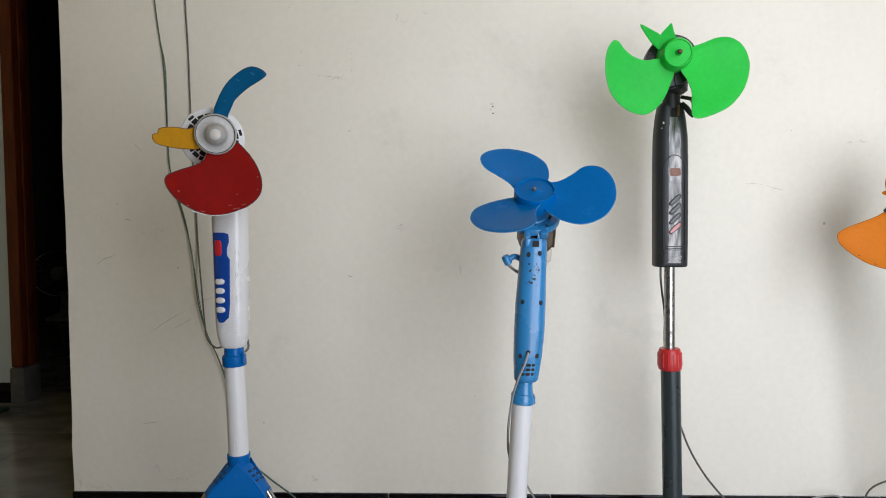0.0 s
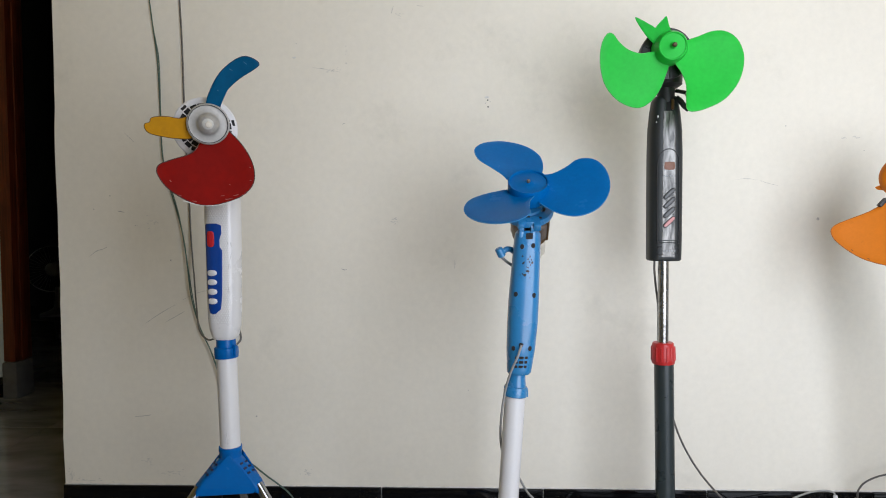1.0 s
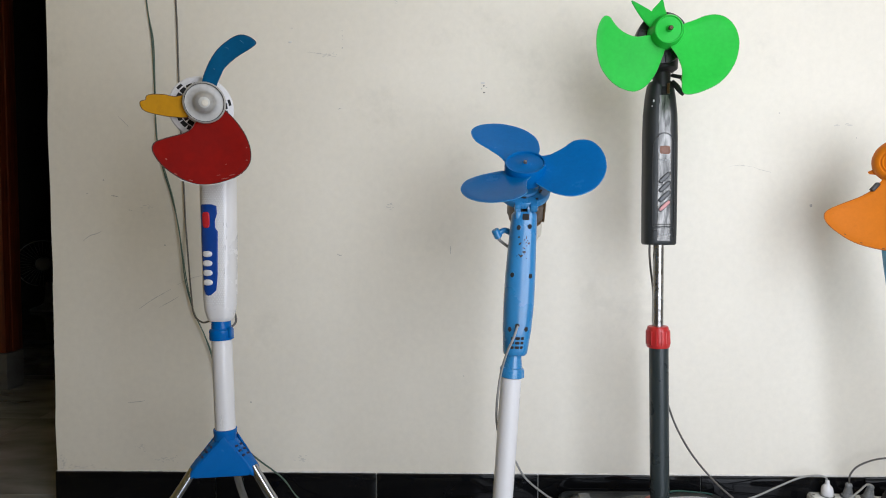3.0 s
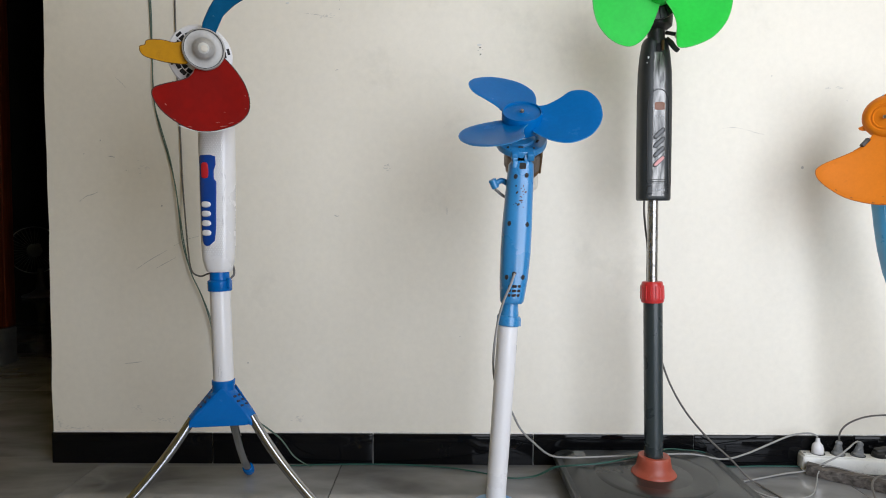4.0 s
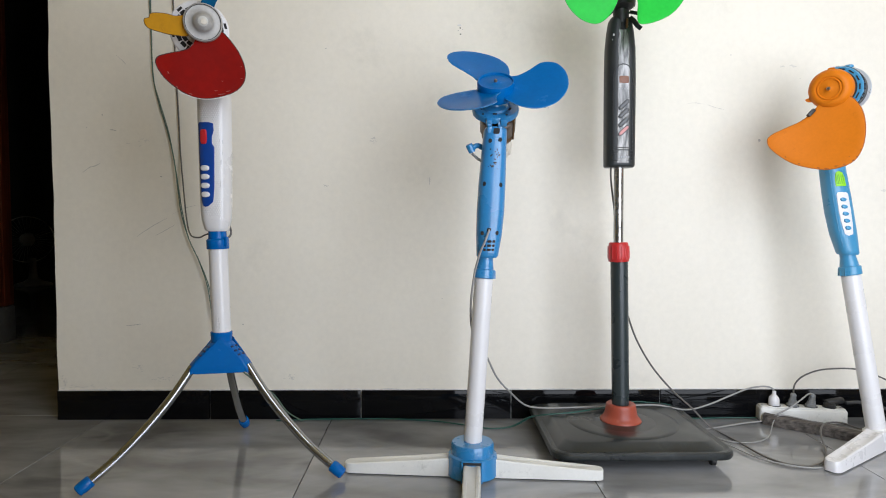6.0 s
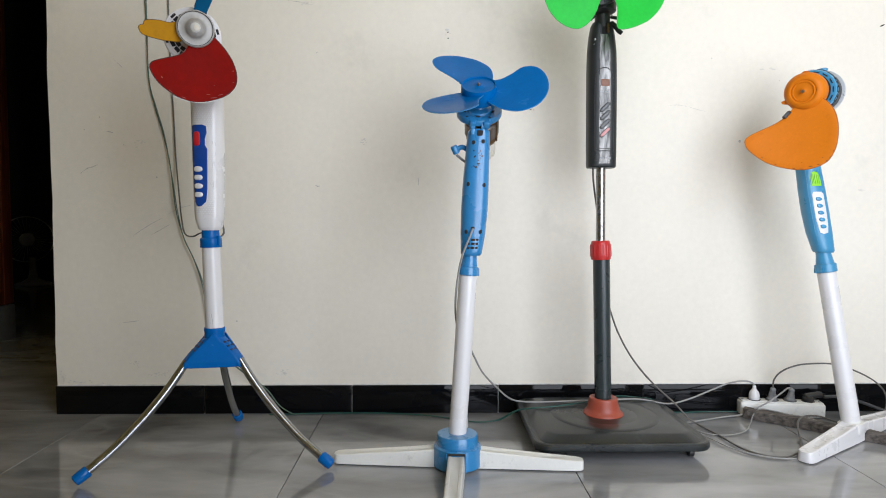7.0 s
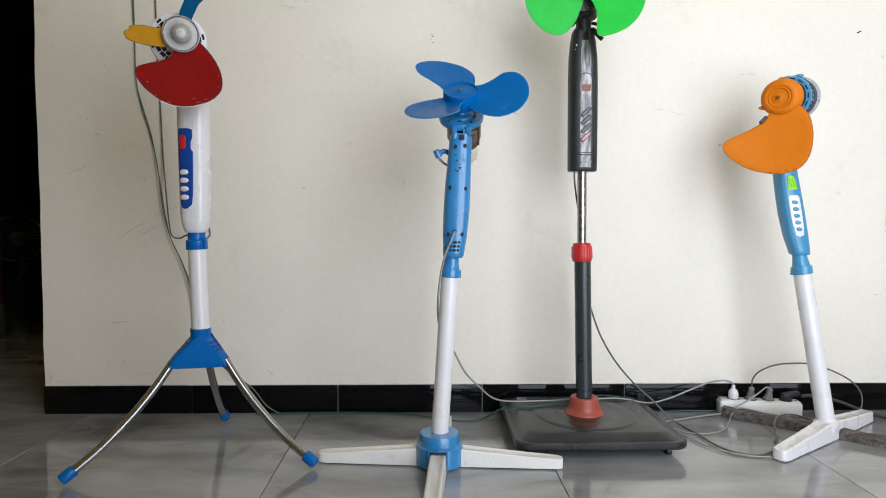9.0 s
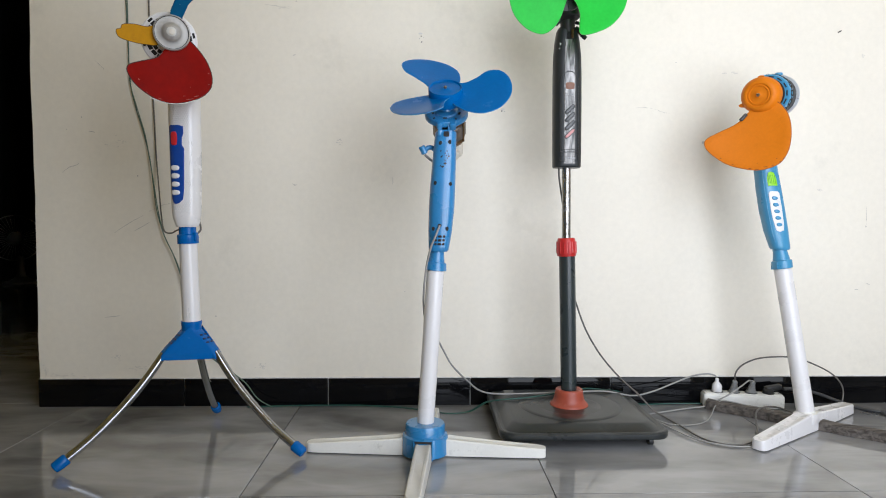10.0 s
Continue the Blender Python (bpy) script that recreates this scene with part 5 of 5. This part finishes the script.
        part("edge_nick", blade(flake, -84, 0.12, 0.02, m, thick=0.0006, steps=2, base=0.0106), NICK, fan, "brown nick near the blade edge")
    part("blade_stump", blade([(34, -158), (51, -160), (50, -152), (40, -142), (34, -144)], -150, 0.25, 0.0, m, base=0.018, steps=3), ORANGE, fan, "snapped orange blade stump")
    part("blade_stump", blade([(38, 78), (46, 80), (46, 96), (38, 98)], 88, 0.25, 0.0, m, base=0.018, steps=3), ORANGE, fan, "snapped orange blade stump")
    return fan


# ---- dim table fan in the back room ----
def back_room_fan():
    at = Vector((-2.95, 5.12, 0))
    fan = thing("desk_fan", at, "pale-centred caged fan on a stand in a dark room", "fan")
    part("base", lathe([(0.12, 0.0), (0.13, 0.004), (0.125, 0.018), (0.07, 0.035), (0.035, 0.06), (0.025, 0.12), (0.022, 0.22)], Matrix.Translation(at), 40), GREYARM, fan)
    m = head_pose((at.x, at.y - 0.06, 0.365), 32, 0)
    part("hub_cap", lathe([(0.050, -0.004), (0.052, 0.0), (0.045, 0.006), (0.02, 0.009)], m @ TURN_Y, 36), DIRTYWHITE, fan, "round pale cage badge")
    part("motor", lathe([(0.04, -0.14), (0.055, -0.12), (0.055, -0.07), (0.04, -0.06)], m @ TURN_Y, 30), WHITEPL, fan)
    cage = part("cage_rim", lathe_ring(m, 0.178, 0.005), GREYARM, fan)
    for k in range(36):
        a = 2 * math.pi * k / 36
        q = [m @ Vector((r * math.cos(a), y, r * math.sin(a))) for r, y in ((0.048, -0.002), (0.12, 0.006), (0.168, 0.022), (0.178, 0.045))]
        part("cage_wire", tube(q, 0.0012, 3, 6), GREYARM, cage)
    for k in range(3):
        part("blade", blade([(r, a + 120 * k) for r, a in ((40, -40), (90, -35), (140, -22), (160, 0), (150, 22), (100, 30), (50, 40))], 120 * k, 0.3, 0.0, m, base=0.045), DARK, fan, "dark fan blade")
    return fan


def lathe_ring(m, r, w):
    pts = [m @ Vector((r * math.cos(2 * math.pi * k / 24), 0.045, r * math.sin(2 * math.pi * k / 24))) for k in range(25)]
    return tube(pts, w, 2, 8)


for fan_maker in (tripod_fan, cross_foot_fan, square_base_fan, half_foot_fan, back_room_fan):
    fan_maker()


# ---- weathered plank under the leaning fan ----
def plank():
    a, b = Vector((1.060, 1.850, 0)), Vector((1.470, 1.503, 0))
    d = (b - a).normalized()
    s = Vector((-d.y, d.x, 0))
    bm = bmesh.new()
    rings = []
    for k in range(41):
        f = k / 40
        p = a + (b - a) * f + s * 0.0025 * noise.noise(Vector((f * 9, 1, 2)))
        w = 0.015 + 0.002 * noise.noise(Vector((f * 14, 5, 2)))
        h = 0.0225 + 0.0025 * noise.noise(Vector((f * 11, 3, 7))) + (0.003 if f < 0.35 else 0)
        lo = 0.0005 + (0.006 if 0.36 < f < 0.47 else 0)
        if k in (0, 40):
            w *= 0.8
        if 0.83 < f < 0.88:
            h -= 0.006
        ring = [(-w, lo), (-w, h - 0.003), (-w + 0.003, h), (w - 0.003, h + 0.001), (w, h - 0.002), (w, lo)]
        rings.append([bm.verts.new(p + s * (x + 0.0008 * random.uniform(-1, 1)) + Vector((0, 0, z + 0.0006 * random.random()))) for x, z in ring])
    bridge(bm, rings)
    bm.faces.new(rings[0])
    bm.faces.new(rings[-1])
    ob = part("wooden_plank", bm, OLDWOOD, sharp=30)
    tagged(ob, "weathered grey wooden plank lying under the leaning fan's foot", "plank")
    # torn paper stuck to its edge
    c = a + (b - a) * 0.845 - s * 0.019
    bm = bmesh.new()
    v = [bm.verts.new(c + d * x - s * y + Vector((0, 0, z))) for x, y, z in ((-0.012, 0.0, 0.022), (0.010, 0.001, 0.021), (0.012, 0.008, 0.010), (0.016, 0.024, 0.0015), (0.004, 0.020, 0.0018), (-0.006, 0.014, 0.0022), (-0.016, 0.008, 0.004), (-0.010, 0.004, 0.012))]
    bm.faces.new(v)
    bmesh.ops.triangulate(bm, faces=bm.faces)
    bmesh.ops.solidify(bm, geom=list(bm.faces), thickness=0.0008)
    tagged(part("paper_scrap", bm, DIRTYWHITE), "torn white paper scrap hanging off the plank", "paper")


plank()


# ---- power strip with plugs ----
def power_strip():
    at, yaw = Vector((1.165, 1.862, 0)), -8
    m = Matrix.Translation(at) @ pose(0, 0, 0, 0, 0, yaw)
    strip = thing("power_strip", at, "white four-way power strip against the skirting", "power strip")
    body = part("body", box((-0.108, -0.019, 0.001), (0.108, 0.019, 0.038), 0.005, m, 3), DIRTYWHITE, strip)
    part("lid", box((-0.104, -0.0165, 0.0375), (0.104, 0.0165, 0.0415), 0.0018, m, 2), DIRTYWHITE, body)
    for k in range(4):
        x = -0.068 + 0.046 * k
        part("socket", lathe([(0.0155, 0.040), (0.0165, 0.0425), (0.0145, 0.0425), (0.0135, 0.0405)], m @ Matrix.Translation((x, 0, 0)), 24), HOLE, body)
    for x in (-0.098, 0.098):
        part("screw_hole", lathe([(0.0025, 0.041), (0.003, 0.0418), (0.002, 0.0418)], m @ Matrix.Translation((x, 0, 0)), 10), HOLE, body)
    return m


strip_m = power_strip()


def plug(x, mat, label, lean, shape):
    m = strip_m @ Matrix.Translation((x, 0, 0.041)) @ pose(0, 0, 0, 0, lean, 0)
    p = thing("power_plug", m.translation, label, "plug", "plugs in the power strip")
    if shape == "round":
        part("body", lathe([(0.0125, 0.001), (0.0135, 0.003), (0.0135, 0.014), (0.0115, 0.022), (0.007, 0.027), (0.0055, 0.029)], m, 24), mat, p)
        part("sleeve", lathe([(0.0052, 0.028), (0.0045, 0.038), (0.003, 0.0385)], m, 14), mat, p)
    else:
        b = Body([(0.0, 0, 0, 0.0135, 0.0125), (0.004, 0, 0, 0.0138, 0.0128), (0.007, 0, 0, 0.0105, 0.0098), (0.024, 0, 0, 0.0065, 0.0062), (0.030, 0, 0, 0.0075, 0.007), (0.034, 0, 0, 0.005, 0.005)], 2.6)
        bm = b.shell(24, 3)
        bm.transform(m)
        part("body", bm, mat, p)
        for k in range(3):
            part("grip_rib", lathe([(0.0098 - 0.0012 * k, 0.010 + 0.005 * k), (0.0106 - 0.0012 * k, 0.0115 + 0.005 * k), (0.0096 - 0.0012 * k, 0.013 + 0.005 * k)], m, 16), mat, p)
    return m


plug_a = plug(-0.068, WHITEPL, "round white plug in the power strip", 0, "round")
plug_b = plug(-0.022, GREYBTN, "dark grey tapered plug in the power strip", 4, "taper")
plug_c = plug(0.024, GREYBTN, "mid grey tapered plug in the power strip", 8, "taper")
m = strip_m @ Matrix.Translation((0.070, 0, 0.041))
p = thing("power_plug", m.translation, "black angled plug lying over the power strip", "plug", "plugs in the power strip")
part("body", join(lathe([(0.0135, 0.0), (0.0145, 0.002), (0.014, 0.010), (0.010, 0.014)], m, 22), box((-0.008, -0.008, 0.004), (0.040, 0.009, 0.019), 0.005, m @ pose(0, 0, 0.002, 0, -8, 12), 3)), DARK, p)


# ---- cables ----
def cable(name, pts, r, mat, label, category="cable", twin=False):
    if not twin:
        ob = part(name, tube(pts, r, 8, 10), mat)
    else:
        ob = part(name, join(tube(pts, r, 8, 8), tube([(x + 0.0022 + 0.0022 * math.sin(1.9 * i), y - 0.0016, z) for i, (x, y, z) in enumerate(pts)], r, 8, 8)), mat)
    return tagged(ob, label, category)


W = Y1 - 0.004
cable("wall_cable", [(-0.574, W, 1.60), (-0.570, W, 1.44), (-0.560, W, 1.30), (-0.549, W, 1.20), (-0.541, W, 1.13), (-0.537, W, 1.02), (-0.533, W, 0.90), (-0.520, W, 0.83), (-0.500, W, 0.76), (-0.483, W - 0.003, 0.69), (-0.474, W - 0.006, 0.62), (-0.466, W - 0.006, 0.55),
                     (-0.447, W - 0.006, 0.48), (-0.420, W - 0.008, 0.42), (-0.398, W - 0.010, 0.35), (-0.385, W - 0.010, 0.26), (-0.36, W - 0.014, 0.18), (-0.30, W - 0.018, 0.125), (-0.23, W - 0.024, 0.075), (-0.19, W - 0.03, 0.03), (-0.15, W - 0.035, 0.006)],
      0.0014, GREENWIRE, "grey-green twin wire hanging down the wall to the floor", twin=True)
cable("wall_cable", [(-0.487, W, 1.60), (-0.486, W, 1.42), (-0.484, W, 1.28), (-0.480, W, 1.18), (-0.478, W, 1.06), (-0.476, W, 0.95), (-0.470, W, 0.80), (-0.466, W - 0.002, 0.70), (-0.452, W - 0.02, 0.60), (-0.43, W - 0.06, 0.53), (-0.39, W - 0.14, 0.495), (-0.34, W - 0.22, 0.490), (-0.310, W - 0.255, 0.498), (-0.280, W - 0.266, 0.506)],
      0.0019, BROWNCABLE, "brown-grey cable hanging from above to the tripod fan's collar")
cable("fan_cable", [(-0.256, 1.626, 0.528), (-0.2525, 1.630, 0.510), (-0.2525, 1.630, 0.498), (-0.258, 1.625, 0.490)], 0.0022, BROWNCABLE, "short cable loop behind the white fan's column")
cable("fan_cable", [tuple(Vector(q) + BLUE_FAN_STEP * f) for *q, f in (
    (0.2490, 1.5535, 0.512, 1), (0.2410, 1.5440, 0.492, 1), (0.2290, 1.5490, 0.462, 1), (0.2200, 1.565, 0.420, 1), (0.2140, 1.580, 0.36, 1), (0.2160, 1.590, 0.31, 1), (0.228, 1.600, 0.280, 1), (0.247, 1.615, 0.258, 0.9),
    (0.272, 1.635, 0.222, 0.75), (0.310, 1.670, 0.172, 0.5), (0.360, 1.715, 0.122, 0.3), (0.412, 1.755, 0.080, 0.1), (0.47, 1.78, 0.064, 0), (0.56, 1.795, 0.0610, 0), (0.66, 1.805, 0.0605, 0), (0.76, 1.815, 0.060, 0),
    (0.84, 1.82, 0.046, 0), (0.90, 1.83, 0.055, 0), (0.96, 1.845, 0.072, 0), (1.02, 1.857, 0.090, 0), (1.065, 1.864, 0.094, 0), (1.091, 1.870, 0.087, 0))] + [tuple(plug_a @ Vector((0, 0, 0.036)))],
      0.0022, GREYCABLE, "grey cable from blue fan over black base to power strip")
cable("fan_cable", [(0.606, 1.716, 0.657), (0.6090, 1.7245, 0.632), (0.6165, 1.738, 0.600), (0.6250, 1.745, 0.55), (0.6290, 1.752, 0.47), (0.643, 1.762, 0.38), (0.670, 1.785, 0.31), (0.700, 1.795, 0.235), (0.742, 1.80, 0.165), (0.795, 1.80, 0.103), (0.845, 1.795, 0.058), (0.882, 1.785, 0.018), (0.905, 1.77, 0.005), (0.921, 1.70, 0.004),
                    (0.932, 1.625, 0.004), (0.955, 1.580, 0.004), (0.996, 1.562, 0.004), (1.045, 1.585, 0.004), (1.085, 1.635, 0.005), (1.112, 1.690, 0.014), (1.132, 1.728, 0.0265), (1.165, 1.757, 0.031), (1.210, 1.768, 0.028), (1.255, 1.765, 0.014), (1.30, 1.775, 0.004)],
      0.0023, BROWNCABLE, "brown-grey cable looping over the floor from the green-bladed fan")
cable("fan_cable", [(0.868, 1.790, 0.004), (0.93, 1.812, 0.004), (1.00, 1.838, 0.004), (1.055, 1.846, 0.008), (1.085, 1.835, 0.028), (1.115, 1.828, 0.048), (1.150, 1.838, 0.066), (1.178, 1.852, 0.077), tuple(plug_c @ Vector((0, 0, 0.034)))],
      0.0021, GREYCABLE, "grey cable from a tapered plug across the plank to the floor")
cable("fan_cable", [(0.862, 1.775, 0.004), (0.900, 1.712, 0.004), (0.950, 1.703, 0.004), (1.000, 1.728, 0.004), (1.040, 1.780, 0.005), (1.068, 1.818, 0.016), (1.090, 1.826, 0.0285), (1.120, 1.808, 0.0285), (1.150, 1.783, 0.026), (1.19, 1.745, 0.025)],
      0.0014, GREYCABLE, "thin grey cable looping from the floor onto the plank")
# thin pale tube at floor level, running in front of the brown loop
cable("floor_cable", [(0.868, 1.76, 0.004), (0.890, 1.68, 0.004), (0.915, 1.61, 0.004), (0.960, 1.568, 0.004), (1.010, 1.553, 0.004), (1.062, 1.572, 0.004), (1.092, 1.612, 0.004)], 0.0017, GREYCABLE, "pale thin line looping over the floor tiles")
cable("fan_cable", [tuple(plug_b @ Vector((0, 0, 0.032))), (1.146, 1.862, 0.098), (1.163, 1.858, 0.121), (1.200, 1.85, 0.140), (1.250, 1.842, 0.147), (1.295, 1.84, 0.145), (1.340, 1.84, 0.132), (1.395, 1.84, 0.106), (1.428, 1.84, 0.078), (1.440, 1.84, 0.050), (1.434, 1.835, 0.022), (1.42, 1.83, 0.006), (1.38, 1.83, 0.004), (1.32, 1.835, 0.004)],
      0.0021, BROWNCABLE, "brown-grey cable arching behind the leaning fan's pole")
cable("extension_cable", [tuple(strip_m @ Vector((0.11, 0, 0.055))), (1.33, 1.862, 0.050), (1.39, 1.868, 0.034), (1.44, 1.862, 0.016), (1.475, 1.835, 0.006), (1.505, 1.80, 0.006), (1.56, 1.775, 0.006), (1.66, 1.765, 0.006), (1.85, 1.77, 0.006)], 0.0045, DARKCABLE, "thick black extension cable along the skirting")
cable("extension_cable", [(1.70, 1.80, 0.006), (1.58, 1.81, 0.006), (1.53, 1.80, 0.006), (1.512, 1.775, 0.006), (1.54, 1.752, 0.006), (1.62, 1.74, 0.006), (1.8, 1.735, 0.006)], 0.0045, DARKCABLE, "thick black cable loop lying on the tiles")
cable("floor_cable", [(-0.22, 1.872, 0.004), (-0.10, 1.882, 0.004), (0.045, 1.884, 0.004), (0.13, 1.876, 0.004), (0.20, 1.862, 0.004), (0.275, 1.832, 0.004), (0.337, 1.806, 0.004), (0.390, 1.805, 0.010), (0.428, 1.780, 0.040), (0.450, 1.766, 0.050), (0.476, 1.754, 0.057),
                      (0.53, 1.758, 0.0600), (0.585, 1.778, 0.0605), (0.633, 1.799, 0.0610), (0.680, 1.828, 0.0600), (0.723, 1.858, 0.056), (0.772, 1.866, 0.050), (0.815, 1.872, 0.042), (0.850, 1.876, 0.016), (0.885, 1.880, 0.004), (0.972, 1.884, 0.004), (1.055, 1.880, 0.005)],
      0.0016, TEALCABLE, "thin teal wire lying along the skirting over the base", twin=True)

# worn slipper by the door frame
bm = lathe([(0.050, 0.0), (0.052, 0.006), (0.048, 0.014), (0.020, 0.016)], Matrix.Translation((-1.74, 2.72, 0)) @ pose(0, 0, 0, 0, 0, 40) @ Matrix.Diagonal((2.4, 1, 1, 1)), 28)
slipper = tagged(part("slipper", bm, DGREEN), "dark green rubber slipper on the floor", "slipper")
part("strap", tube([(-1.73, 2.69, 0.012), (-1.70, 2.72, 0.05), (-1.72, 2.77, 0.052), (-1.76, 2.79, 0.012)], 0.008, 5, 8), DGREEN, slipper)

# ---- floor tiles, 60 cm, thin dark joints ----
T, GAP = 0.6, 0.0009
tile_me = None
for i in range(-8, 6):
    for j in range(-5, 9):
        xa, ya = -0.078 + T * i, 1.33 + T * j
        if xa + T < X0 - 2.3 or xa > X1 + 0.05 or ya + T < FRONT_Y - 0.13 or ya > 5.7:
            continue
        if tile_me is None:
            o = part("tile", box((GAP, GAP, -0.012), (T - GAP, T - GAP, 0.0), 0.0008, None, 1), TILE, floor)
            tile_me = o.data
        else:
            o = new("tile", tile_me)
            o.parent = floor
        o.location = (xa, ya, 0)
